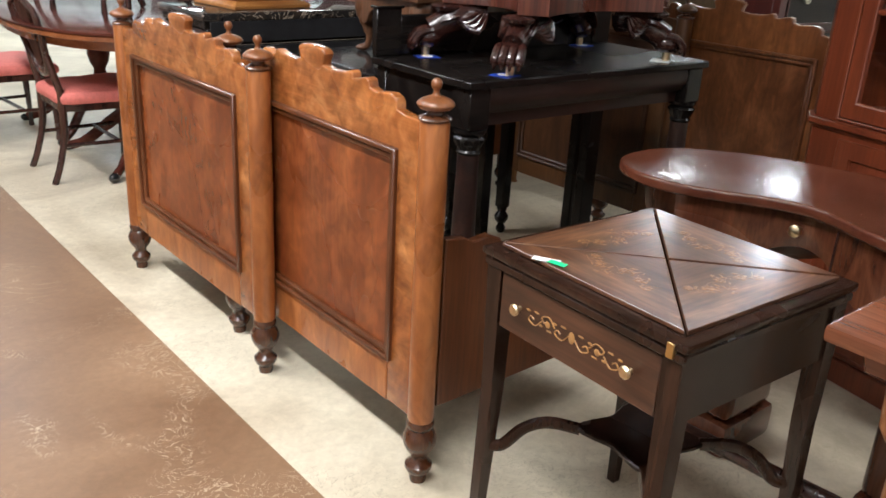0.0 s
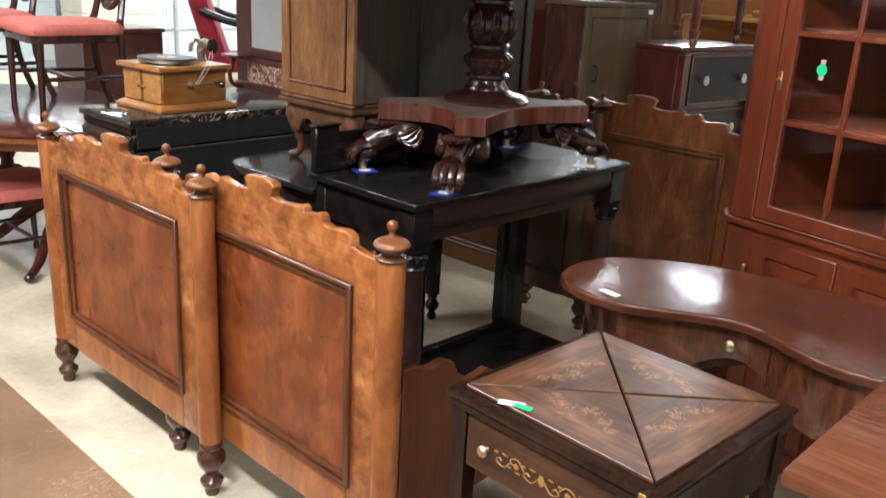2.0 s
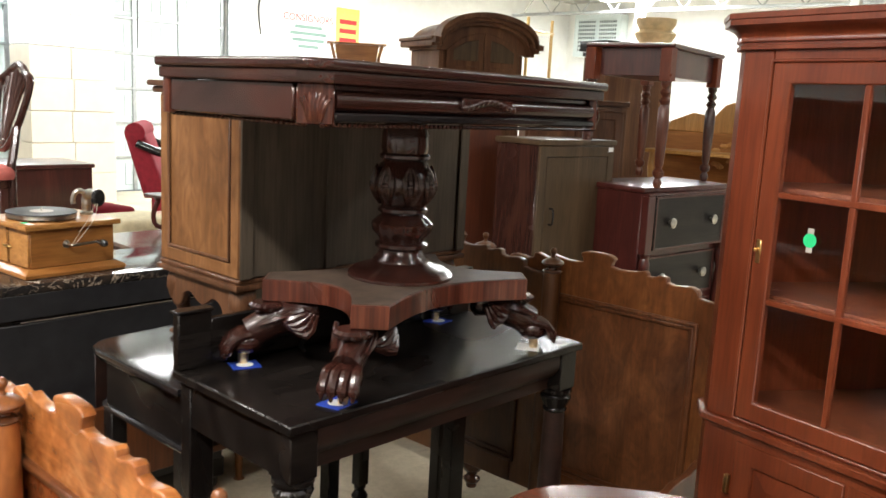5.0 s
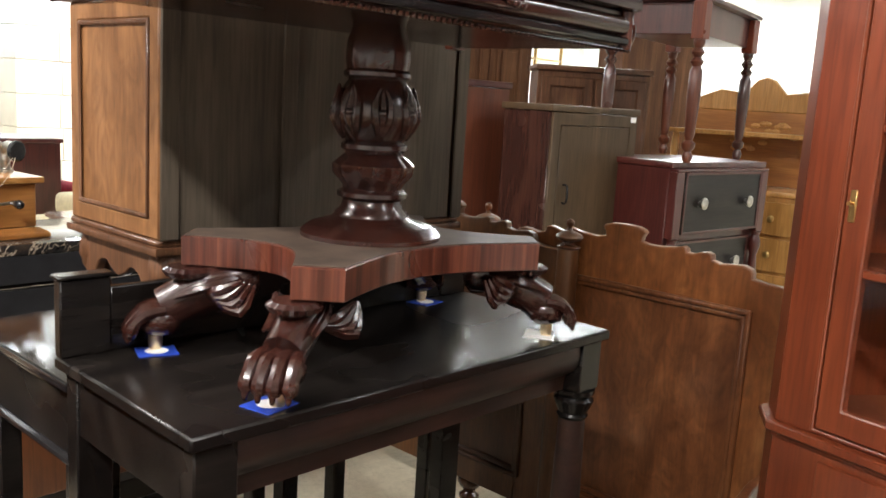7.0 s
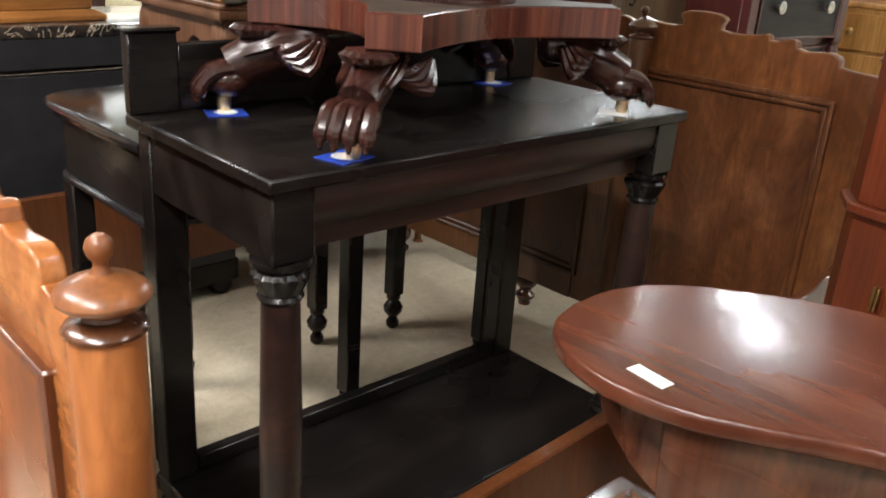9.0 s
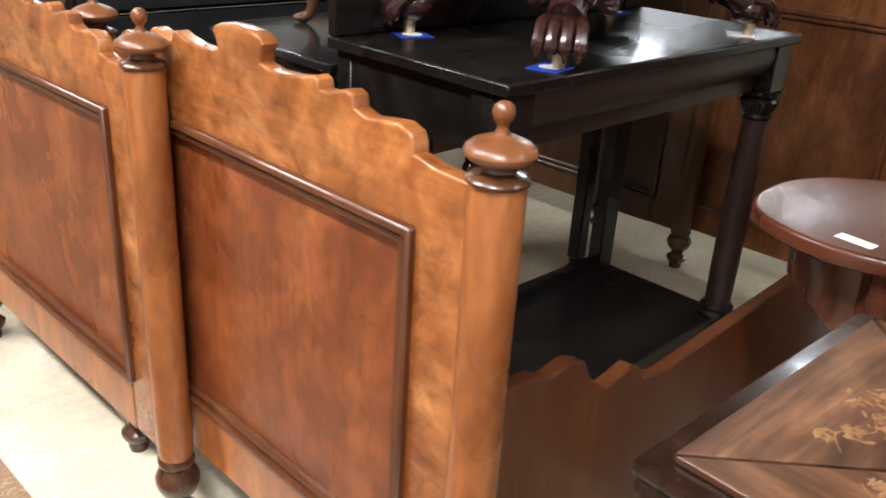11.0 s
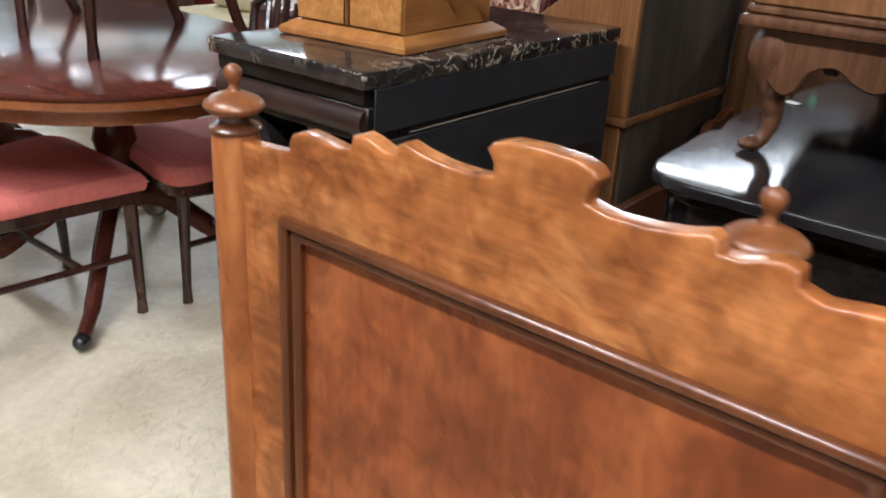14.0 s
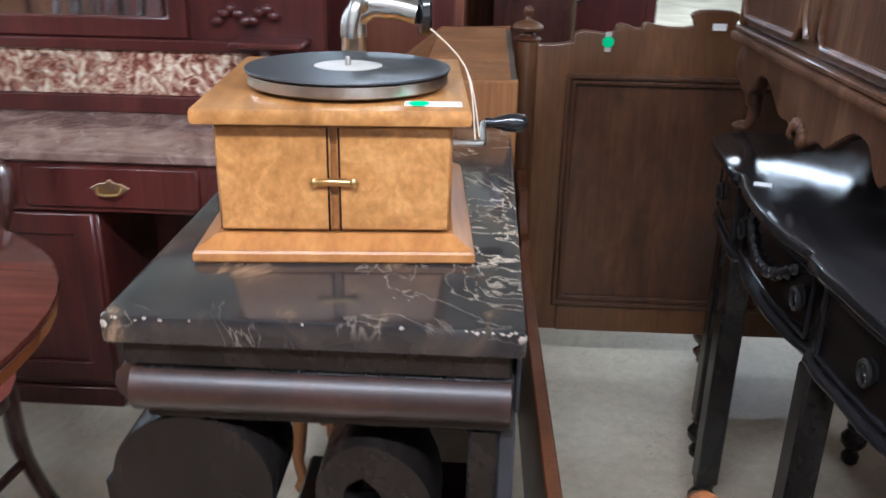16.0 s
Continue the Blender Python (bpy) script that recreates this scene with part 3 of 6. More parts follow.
def bed(name_label, fx, fy, frz, hx, hy, rail_side, head, head_panel, wide=1.0, scroll=.85):
    """Low-post bed, partly taken down: footboard, headboard and one side rail."""
    b = thing("bed", name_label, "bed", fx, fy, 0, frz, "pair of mahogany beds")
    inv = pose(fx, fy, 0, 0, 0, frz).inverted()
    half = 0.4875
    crest = [(0, .998), (.04, .996), (.058, .990), (.065, .982), (.056, .969), (.054, .956), (.08, .951), (.12, .952), (.155, .957), (.176, .963), (.186, .958), (.188, .947),
             (.205, .947), (.225, .954), (.243, .958), (.256, .953), (.259, .938), (.28, .932), (.31, .936), (.34, .939), (.36, .932), (.366, .922), (.367, .908), (.40, .902), (.44, .900), (half - 0.02, .900)]

    def board(m, lift, front):
        dz = lift
        bot = 0.168 if front else 0.13
        lo, hi = (0.285, 0.822) if front else (0.215, 0.9)
        t0, t1 = -0.013, 0.013
        pts = [(y, z + dz) for y, z in crest]
        top = pts[::-1] + [(-y, z) for y, z in pts[1:]]
        # top rail with the scalloped crest and the stiles under its ends
        legs = [(-half + 0.02, bot + 0.002), (-0.361, bot + 0.002), (-0.361, hi - 0.02), (0.361, hi - 0.02), (0.361, bot + 0.002), (half - 0.02, bot + 0.002)]
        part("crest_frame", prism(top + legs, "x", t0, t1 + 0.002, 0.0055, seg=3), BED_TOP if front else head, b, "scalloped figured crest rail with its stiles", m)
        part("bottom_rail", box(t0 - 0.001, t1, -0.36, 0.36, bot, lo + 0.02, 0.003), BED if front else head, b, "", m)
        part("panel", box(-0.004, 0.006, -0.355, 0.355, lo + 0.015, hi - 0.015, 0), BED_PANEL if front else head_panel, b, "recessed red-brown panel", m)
        for s0, s1 in ((-0.026, 0.0), ) if front else ((-0.026, 0.0), ):
            ring = square_ring("x", s0, s1, -0.378, 0.378, lo, hi, 0.014, 0.004)
            square_ring("x", s0 + 0.008, s1, -0.364, 0.364, lo + 0.014, hi - 0.014, 0.016, 0.005, ring)
            part("moulding", ring, BED_RAIL if front else head_panel, b, "dark moulded panel frame", m)
        for s in (-1, 1):
            mm = m @ pose(0, s * half, 0)
            post = part("post", lathe([(.030, bot + 0.006), (.0325, bot + 0.02), (.0325, 0.5), (.0325, .9 + dz), (.031, .908 + dz)], 28), BED if front else head, b, "", mm)
            fin = [(.0195, .929), (.033, .9325), (.0395, .938), (.041, .942), (.039, .947), (.032, .9525), (.02, .9575), (.0095, .961), (.006, .967), (.0065, .972), (.0105, .977), (.0125, .984), (.0105, .991), (.005, .9955)]
            ring = [(.0325, .906), (.036, .9085), (.0365, .912), (.034, .9155), (.028, .918), (.02, .9215), (.0185, .926), (.0195, .929)]
            part("collar", lathe([(r, z + dz) for r, z in ring], 24), BED_DARK, post, "dark moulded collar")
            part("finial", lathe([(r, z + dz) for r, z in fin], 24), HEAD_RED if front else head, post, "turned ball finial")
            ft = [(.02, 0.0), (.022, .012), (.02, .022), (.028, .03), (.034, .042), (.034, .052), (.026, .06), (.02, .07), (.022, .082), (.034, .098), (.041, .116), (.042, .132), (.036, .148), (.03, .158), (.034, .166), (.034, .176), (.03, .182)]
            k = (bot + 0.008) / 0.182
            part("foot", lathe([(r, z * k) for r, z in ft], 22), BED_DARK, post, "dark turned bun foot")
    board(Matrix.Identity(4), 0.0, True)
    board(inv @ pose(hx, hy, 0) @ Matrix.Diagonal((1, wide, 1, 1)), 0.075, False)
    s = rail_side
    a = Vector((fx, fy + s * half, 0))
    c = Vector((hx, hy + s * half * wide, 0))
    length = (c - a).length
    ang = math.degrees(math.atan2(c.y - a.y, c.x - a.x))
    L0, L1 = 0.034, length - 0.034
    end = [(.0, .66), (.06, .65), (.085, .634), (.11, .636), (.14, .64), (.175, .622), (.195, .58), (.24, .54), (.28, .545), (.31, .552), (.335, .535), (.355, .505), (.42, .484)]
    prof = [(L0, .2), (L1, .2)] + [(L1 - q, .484 + scroll * (z - .484)) for q, z in end] + [(L0 + q, .484 + .85 * (z - .484)) for q, z in end[::-1]]
    part("side_rail", prism(prof, "y", -0.013, 0.013, 0.003), BED_RAIL, b, "red-brown side rail with stepped scroll ends", inv @ Matrix.Translation(a) @ pose(0, 0, 0, 0, 0, ang))
    return b


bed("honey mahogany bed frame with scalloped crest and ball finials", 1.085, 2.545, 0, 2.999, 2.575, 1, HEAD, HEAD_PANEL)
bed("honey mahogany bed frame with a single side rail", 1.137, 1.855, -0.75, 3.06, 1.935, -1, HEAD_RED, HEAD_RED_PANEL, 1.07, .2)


def price_dot(parent_at, size=0.018):
    d = thing("price_dot", "round green price sticker", "sticker")
    d.matrix_basis = parent_at
    part("dot", lathe([(size, 0), (size, 0.0012)], 24), GREEN, d)
    part("ticket", box(-0.008, 0.008, -size * 1.7, size * 1.7, -0.001, 0.0002, 0), LABEL, d)
    return d


# ---- black pier console ----
def console():
    c = thing("pier_table", "black painted empire pier table with columns and low shelf", "console table", 1.482, 1.655, 0, -1.5)
    w, d = 1.03, 0.47
    part("top", box(0, w, 0, d, 0.888, 0.911, 0.004), EBONY, c, "worn black top")
    ap = [(0.02, 0.888), (0.016, 0.862), (0.02, 0.84), (0.034, 0.82), (0.05, 0.81), (0.055, 0.79), (0.055, 0.775), (0.09, 0.775), (0.09, 0.888)]
    part("apron", prism(ap, "x", 0.085, w - 0.085, 0.001), EMPIRE, c, "dark flame-veneered ogee drawer front")
    for s in (0, 1):
        x = s * w
        xa, xb = (0.012, 0.085) if s == 0 else (w - 0.085, w - 0.012)
        part("corner_block", box(xa, xb, 0.012, 0.09, 0.775, 0.888, 0.003), EBONY, c)
        part("end_rail", box(xa + 0.008, xb - 0.03, 0.09, d - 0.05, 0.775, 0.888, 0.002), EBONY, c)
        cx = (xa + xb) / 2
        col = part("column", lathe([(.033, .2), (.035, .3), (.035, .45), (.03, .705)], 24, cx, 0.05), EMPIRE, c, "polished dark column")
        cap = lathe([(.032, .705), (.036, .712), (.032, .718), (.036, .73, .12, 16), (.043, .75, .16, 16), (.038, .757), (.046, .766), (.046, .775)], 48, cx, 0.05)
        part("capital", cap, EBONY, col, "leaf-carved black capital")
        part("base", lathe([(.05, .165), (.05, .178), (.042, .186), (.044, .194), (.036, .202)], 24, cx, 0.05), EBONY, col)
        ft = lathe([(.03, 0.02), (.036, .05), (.034, .08), (.042, .1), (.046, .122)], 18, cx, 0.055)
        ball(cx, 0.035, 0.035, .036, .04, .034, ft)
        for q in (-1.5, -.5, .5, 1.5):
            tube(smooth_line([(cx + q * .014, .03, .06), (cx + q * .017, .0, .052), (cx + q * .018, -.016, .03), (cx + q * .018, -.018, .008)], 3), [.01, .012, .012, .012, .012, .011, .012, .012, .011, .008], 8, ft)
        part("paw_foot", ft, EBONY, c, "carved black paw foot")
        part("pilaster", box(xa + 0.004, xb - 0.004, d - 0.055, d - 0.012, 0.165, 0.888, 0.003), EBONY, c)
        part("back_foot", box(xa + 0.008, xb - 0.008, d - 0.06, d - 0.012, 0, 0.122, 0.006), EBONY, c)
        part("gallery_post", box(xa - 0.012, xb + 0.005, d - 0.03, d - 0.004, 0.911, 1.05, 0.003), EBONY, c)
        part("gallery_cap", box(xa - 0.017, xb + 0.01, d - 0.036, d + 0.002, 1.05, 1.058, 0.003), EBONY, c)
    part("gallery", box(0.09, w - 0.09, d - 0.026, d - 0.008, 0.911, 1.03, 0.003), EBONY, c, "low black back gallery")
    part("shelf", box(0.015, w - 0.015, 0.04, d - 0.006, 0.125, 0.165, 0.004), EBONY, c, "dusty black low shelf")
    part("back_rail", box(0.085, w - 0.085, d - 0.05, d - 0.02, 0.166, 0.2, 0.003), EBONY, c)
    return c


console()


def paw(parent, at):
    """Carved lion paw on a hairy leg, reaching out along +x from under the plinth."""
    bm = tube(smooth_line([(-0.12, 0, 0.135), (-0.06, 0, 0.125), (0.0, 0, 0.10), (0.045, 0, 0.075)], 4), [.022] + [.03] * 4 + [.036] * 4 + [.034] * 4, 12, None, 1.2)
    ball(0.055, 0, 0.055, 0.042, 0.042, 0.032, bm)
    for k, yy in enumerate((-0.033, -0.011, 0.011, 0.033)):
        out = 0.085 - 0.25 * abs(yy)
        tube(smooth_line([(0.045, yy * 0.8, 0.078), (out, yy, 0.072), (out + 0.022, yy * 1.05, 0.05), (out + 0.026, yy * 1.05, 0.03)], 3), [.011, .012, .0125, .0135, .0125, .0115, .0125, .0135, .0125, .009], 8, bm)
        ball(out + 0.03, yy * 1.05, 0.03, 0.006, 0.0055, 0.013, bm, 8, 6)
    for k in range(9):
        a = -1.2 + 0.3 * k
        tube(smooth_line([(-0.1, 0.02 * math.sin(a), 0.14), (-0.03, 0.042 * math.sin(a), 0.12 + 0.012 * math.cos(a)), (0.028, 0.045 * math.sin(a), 0.1 + 0.012 * math.cos(a))], 3), [.003, .007, .009, .01, .009, .006, .003], 6, bm)
    for s in (-1, 1):
        for k in range(4):
            tube(smooth_line([(-0.03, s * 0.03, 0.11), (-0.05 - 0.012 * k, s * (0.055 + 0.006 * k), 0.12 - 0.012 * k), (-0.085 - 0.008 * k, s * 0.07, 0.14 - 0.002 * k)], 3), [.009, .01, .011, .01, .008, .006, .003], 6, bm)
    p = part("paw", bm, CARD, parent, "carved lion paw with acanthus leaf", at)
    part("collar", lathe([(.03, .132), (.04, .138, .1, 18), (.044, .147, .14, 18), (.036, .154)], 36), CARD, p, "", pose(0.005, 0, 0))
    part("caster", lathe([(.011, 0), (.013, .01), (.012, .032)], 12), PALE_BRASS, p, "", pose(0.062, 0, 0))
    return p


def card_table():
    t = thing("pedestal_card_table", "dark carved mahogany card table on lion paws, standing on another table", "card table", 2.0, 1.875, 0.911)
    w, d, c = 0.525, 0.275, 0.05

    def cut(e):
        return [(-w - e + c, -d - e), (w + e - c, -d - e), (w + e, -d - e + c), (w + e, d + e), (-w - e, d + e), (-w - e, -d - e + c)]
    part("top_leaf", prism(cut(0.004), "z", 0.709, 0.731, 0.008, seg=3), CARD, t, "polished folding leaf")
    part("lower_leaf", prism(cut(-0.003), "z", 0.684, 0.7085, 0.004, seg=2), CARD, t)
    part("frame", prism(cut(-0.035), "z", 0.612, 0.684, 0.003), CARD, t)
    part("bolection", tube([(-w + 0.075, -d + 0.038, 0.652), (w - 0.075, -d + 0.038, 0.652)], 0.022, 14), CARD, t, "rounded glossy frieze moulding")
    part("leather_strip", box(-w + 0.07, w - 0.07, -d + 0.016, -d + 0.05, 0.613, 0.63, 0.004), EBONY_GLOSS, t)
    for s in (-1, 1):
        blk = box(-0.036, 0.036, -0.012, 0.012, 0.606, 0.684, 0.003)
        for k in range(-3, 4):
            tube(smooth_line([(0.004 * k, -0.012, 0.612), (0.006 * k, -0.018, 0.64), (0.0105 * k, -0.014, 0.668 - 0.0012 * k * k)], 3), [.003, .0045, .005, .005, .0045, .004, .002], 6, blk)
        part("corner_leaf", blk, STRIPE, t, "carved acanthus corner block", pose(s * (w - 0.047), -d + 0.047, 0, 0, 0, s * 45))
    crv = box(-0.09, 0.09, -d + 0.01, -d + 0.022, 0.64, 0.672, 0.004)
    for k in range(11):
        ball(-0.085 + 0.017 * k, -d + 0.008, 0.657 + 0.008 * math.cos((k - 5) * 0.6), 0.011, 0.007, 0.009, crv, 8, 6)
    part("carved_plaque", crv, CARD, t, "carved frieze plaque")
    bd = None
    for k in range(70):
        bd = ball(-w + 0.05 + k * (2 * w - 0.1) / 69, -d + 0.03, 0.606, 0.0065, 0.0065, 0.0055, bd, 6, 4)
    for k in range(30):
        bd = ball(-w + 0.03, -d + 0.06 + k * 0.0162, 0.606, 0.0065, 0.0065, 0.0055, bd, 6, 4)
    tagged(part("beading", bd, CARD, t), kind="stuff")
    for s in (-1, 1):
        part("side_apron", box(min(s * (w - 0.0345), s * (w - 0.014)), max(s * (w - 0.0345), s * (w - 0.014)), -d + 0.075, d - 0.012, 0.612, 0.6835, 0.003), CARD, t, "flat veneered end apron")
        part("corner_leaf", box(min(s * (w - 0.06), s * (w - 0.009)), max(s * (w - 0.06), s * (w - 0.009)), d - 0.0335, d - 0.0065, 0.606, 0.6838, 0.006, seg=2), STRIPE, t)
    col = [(.135, .214), (.135, .222), (.125, .228, .08, 30), (.11, .238, .1, 30), (.085, .246), (.072, .254), (.07, .262), (.06, .27), (.056, .285), (.068, .292), (.068, .3), (.056, .306),
           (.058, .316, .1, 12), (.074, .335, .12, 12), (.076, .352, .12, 12), (.06, .368, .08, 12), (.053, .374), (.064, .382), (.064, .39), (.055, .396), (.07, .42, .06, 8), (.078, .445, .08, 8), (.074, .475, .08, 8), (.06, .5, .06, 8),
           (.054, .51), (.064, .517), (.064, .524), (.058, .53), (.06, .545, .05, 10), (.058, .58, .05, 10), (.052, .6), (.05, .612)]
    shaft = part("column", lathe(col, 60), CARD, t, "carved pedestal with acanthus and gadroons")
    lf = None
    for k in range(8):
        a = 2 * math.pi * k / 8 + 0.2
        ca, sa = math.cos(a), math.sin(a)
        for s in (-0.16, 0, 0.16):
            c2, s2 = math.cos(a + s), math.sin(a + s)
            lf = tube(smooth_line([(.06 * ca, .06 * sa, .4), (.078 * c2, .078 * s2, .44), (.074 * c2, .074 * s2, .475), (.07 * ca, .07 * sa, .5)], 3), [.003, .006, .008, .009, .008, .008, .006, .005, .004, .002], 6, lf)
        lf = ball(.08 * ca, .08 * sa, .45, .009, .009, .009, lf, 8, 6)
    part("leaf_carving", lf, CARD, shaft)
    pts = []
    hx, hy, k = 0.312, 0.222, 0.06
    corners = [(-1, -1), (1, -1), (1, 1), (-1, 1)]
    for i, (sx, sy) in enumerate(corners):
        a, b = (sx * (hx - k), sy * hy), (sx * hx, sy * (hy - k))
        seq = [b, a] if (sx * sy) > 0 else [a, b]
        seq = [a, b] if i in (1, 3) else [b, a]
        nx, ny = corners[(i + 1) % 4]
        pts += seq
        e0 = seq[1]
        if i % 2 == 0:
            e1 = (nx * (hx - k), ny * hy)
        else:
            e1 = (nx * hx, ny * (hy - k))
        for q in range(1, 12):
            u = q / 12
            bow = math.sin(math.pi * u)
            x, y = e0[0] + (e1[0] - e0[0]) * u, e0[1] + (e1[1] - e0[1]) * u
            if i % 2 == 0:
                y -= (1 if e0[1] > 0 else -1) * 0.075 * bow
            else:
                x -= (1 if e0[0] > 0 else -1) * 0.095 * bow
            pts.append((x, y))
    part("plinth", prism(pts, "z", 0.158, 0.212, 0.002), STRIPE, t, "concave striped rosewood plinth")
    part("plinth_cover", prism([(x * .985, y * .98) for x, y in pts], "z", 0.2122, 0.214, 0.0005), DUSTY, t, "dusty brown top of the plinth")
    for sx, sy in corners:
        ang = math.degrees(math.atan2(sy * 0.6, sx))
        paw(t, pose(sx * 0.295, sy * 0.155, 0.002, 0, 0, ang))
    return t


card_table()
# three blue cards; the white one paints the sheen on the black top
for x, y, r in ((1.645, 1.70, 12), (1.645, 2.045, -20), (2.34, 1.70, 30), (2.345, 2.045, 8)):
    c = thing("caster_card_and_sheen", "card under a caster on the black table, the white one painting its sheen", "card", x, y, 0.9115, r, "blue cards under the casters")
    part("sheet", box(-0.035, 0.035, -0.03, 0.03, 0, 0.0015, 0), BLUE if x < 2.3 or y > 1.9 else WHITE, c)
    part("ring", lathe([(.02, .0015), (.021, .0022), (.016, .0022), (.016, .0016)], 24), WHITE, c)


# ---- envelope card table ----
def envelope_table():
    t = thing("envelope_card_table", "rosewood envelope card table with inlaid flaps, slightly lifted", "card table", 1.294, 0.862, 0, -3)
    h = 0.243
    part("lower_top", box(-h, h, -h, h, 0.683, 0.704, 0.005), ROSE_DARK, t)
    part("top_edge", box(-h - 0.004, h + 0.004, -h - 0.004, h + 0.004, 0.7055, 0.722, 0.006, seg=2), ROSE_DARK, t, "dark moulded top edge")
    q = h - 0.022
    for k in range(4):
        m = pose(0, 0, 0.001 if k % 2 else 0.0, 0, 0, 90 * k)
        f = part("flap", prism([(-q + 0.004, -q), (q - 0.004, -q), (0.0, -0.004)], "z", 0.7225, 0.7305, 0.001), ROSE_B, t, "triangular figured rosewood flap", m)
        # inlaid spray of flowers and leaves
        bm = None
        rng = random.Random(7)
        for a in range(58):
            u = rng.uniform(-1, 1)
            x, y = 0.085 * u, -0.13 + 0.018 * math.sin(5 * u) + rng.gauss(0, 0.013) * (1.3 - abs(u))
            bm = ball(x, y, 0.7304, rng.uniform(.004, .0095), rng.uniform(.0015, .0032), .0005, bm, 7, 4, pose(0, 0, 0, 0, 0, rng.uniform(0, 180)))
        for u in (-.045, 0.0, .045):
            for a in range(6):
                bm = ball(u + .007 * math.cos(a * 1.047), -0.13 + .012 * (u == 0) + .007 * math.sin(a * 1.047), .7304, .0055, .0035, .0006, bm, 7, 4, pose(0, 0, 0, 0, 0, a * 60))
        for s in (-1, 1):
            bm = tube(smooth_line([(0, -0.13, .7304), (s * .03, -0.115, .7304), (s * .06, -0.14, .7304), (s * .09, -0.122, .7304)], 4), 0.0009, 5, bm, 0.4)
        part("inlay", bm, INLAY_DIM, f, "faded floral marquetry")
    legx = h - 0.026
    for sx in (-1, 1):
        for sy in (-1, 1):
            pts = []
            bm = bmesh.new()
            vs = []
            for z, r in ((0.0, .011), (0.42, .0165), (0.683, .02)):
                cx, cy = sx * (legx + (0.012 if z == 0 else 0)), sy * (legx + (0.012 if z == 0 else 0))
                vs.append([bm.verts.new((cx + a * r, cy + b * r, z)) for a, b in ((-1, -1), (1, -1), (1, 1), (-1, 1))])
            for lo, hi in zip(vs, vs[1:]):
                for k in range(4):
                    bm.faces.new((lo[k], lo[(k + 1) % 4], hi[(k + 1) % 4], hi[k]))
            bm.faces.new(vs[0][::-1])
            bm.faces.new(vs[-1])
            part("leg", bm, ROSE_DARK, t)
            bm = tube(smooth_line([(sx * 0.215, sy * 0.215, 0.275), (sx * 0.195, sy * 0.195, 0.278), (sx * 0.165, sy * 0.165, 0.325), (sx * 0.13, sy * 0.13, 0.345), (sx * 0.085, sy * 0.085, 0.338)], 5), 0.011, 8, None, 1.3)
            part("bracket", bm, ROSE_DARK, t, "scrolled stretcher arm")
    sh = []
    for k in range(4):
        a0 = math.pi / 2 * k
        for u in range(10):
            a = a0 + math.pi / 2 * u / 10
            r = 0.135 - 0.055 * math.sin(math.pi * u / 10)
            sh.append((r * math.cos(a + math.pi / 4), r * math.sin(a + math.pi / 4)))
    part("undershelf", prism(sh, "z", 0.335, 0.347, 0.003), ROSE_DARK, t, "concave-sided dark undershelf")
    part("apron", box(-legx + 0.02, legx + 0.014, -legx - 0.014, legx + 0.014, 0.565, 0.682, 0.002), ROSE_DARK, t)
    dr = part("drawer", box(-legx - 0.017, -legx + 0.018, -legx + 0.022, legx - 0.022, 0.567, 0.68, 0.002), ROSE_DRAWER, t, "shallow inlaid drawer front")
    bm = None
    xf = -legx - 0.0178
    for s in (-1, 1):
        for k in range(3):
            y0 = s * 0.035 * k + s * 0.008
            sg = 1 if k % 2 else -1
            bm = tube(smooth_line([(xf, y0, .625), (xf, y0 + s * .016, .625 + sg * .02), (xf, y0 + s * .034, .625 + sg * .012), (xf, y0 + s * .028, .625), (xf, y0 + s * .02, .625 + sg * .006)], 4), .0017, 5, bm)
            bm = ball(xf, y0 + s * .036, .625 - sg * .012, .0008, .006, .004, bm, 8, 4)
            bm = ball(xf, y0 + s * .014, .625 - sg * .016, .0008, .008, .003, bm, 8, 4)
        bm = ball(xf, s * .062, .625, .0009, .007, .009, bm, 8, 6)
    bm = ball(xf, 0, .625, .0009, .008, .016, bm, 8, 6)
    part("inlay", bm, INLAY, dr, "golden scroll marquetry", pose(0, 0, .156) @ Matrix.Diagonal((1, 1, .75, 1)))
    for s in (-1, 1):
        part("knob", lathe([(.005, 0), (.004, .007), (.011, .012), (.012, .016), (.009, .02), (.004, .021)], 18), PALE_BRASS, dr, "round brass knob", pose(-legx - 0.017, s * 0.138, 0.627, 0, -90, 0))
    part("hinge", box(-h - 0.006, -h + 0.004, -h + 0.02, -h + 0.034, 0.69, 0.716, 0.001), BRASS, t)
    return t


envelope_table()
d = thing("price_ticket", "white price ticket with a green end on the card table", "ticket", 1.088, 0.978, 0.7325, -62)
part("slip", box(-0.026, 0.026, -0.009, 0.009, 0, 0.001, 0), WHITE, d)
part("green_end", box(-0.005, 0.03, -0.0085, 0.006, 0.001, 0.002, 0), GREEN, d, "", pose(0.012, -0.004, 0, 0, 0, -16))


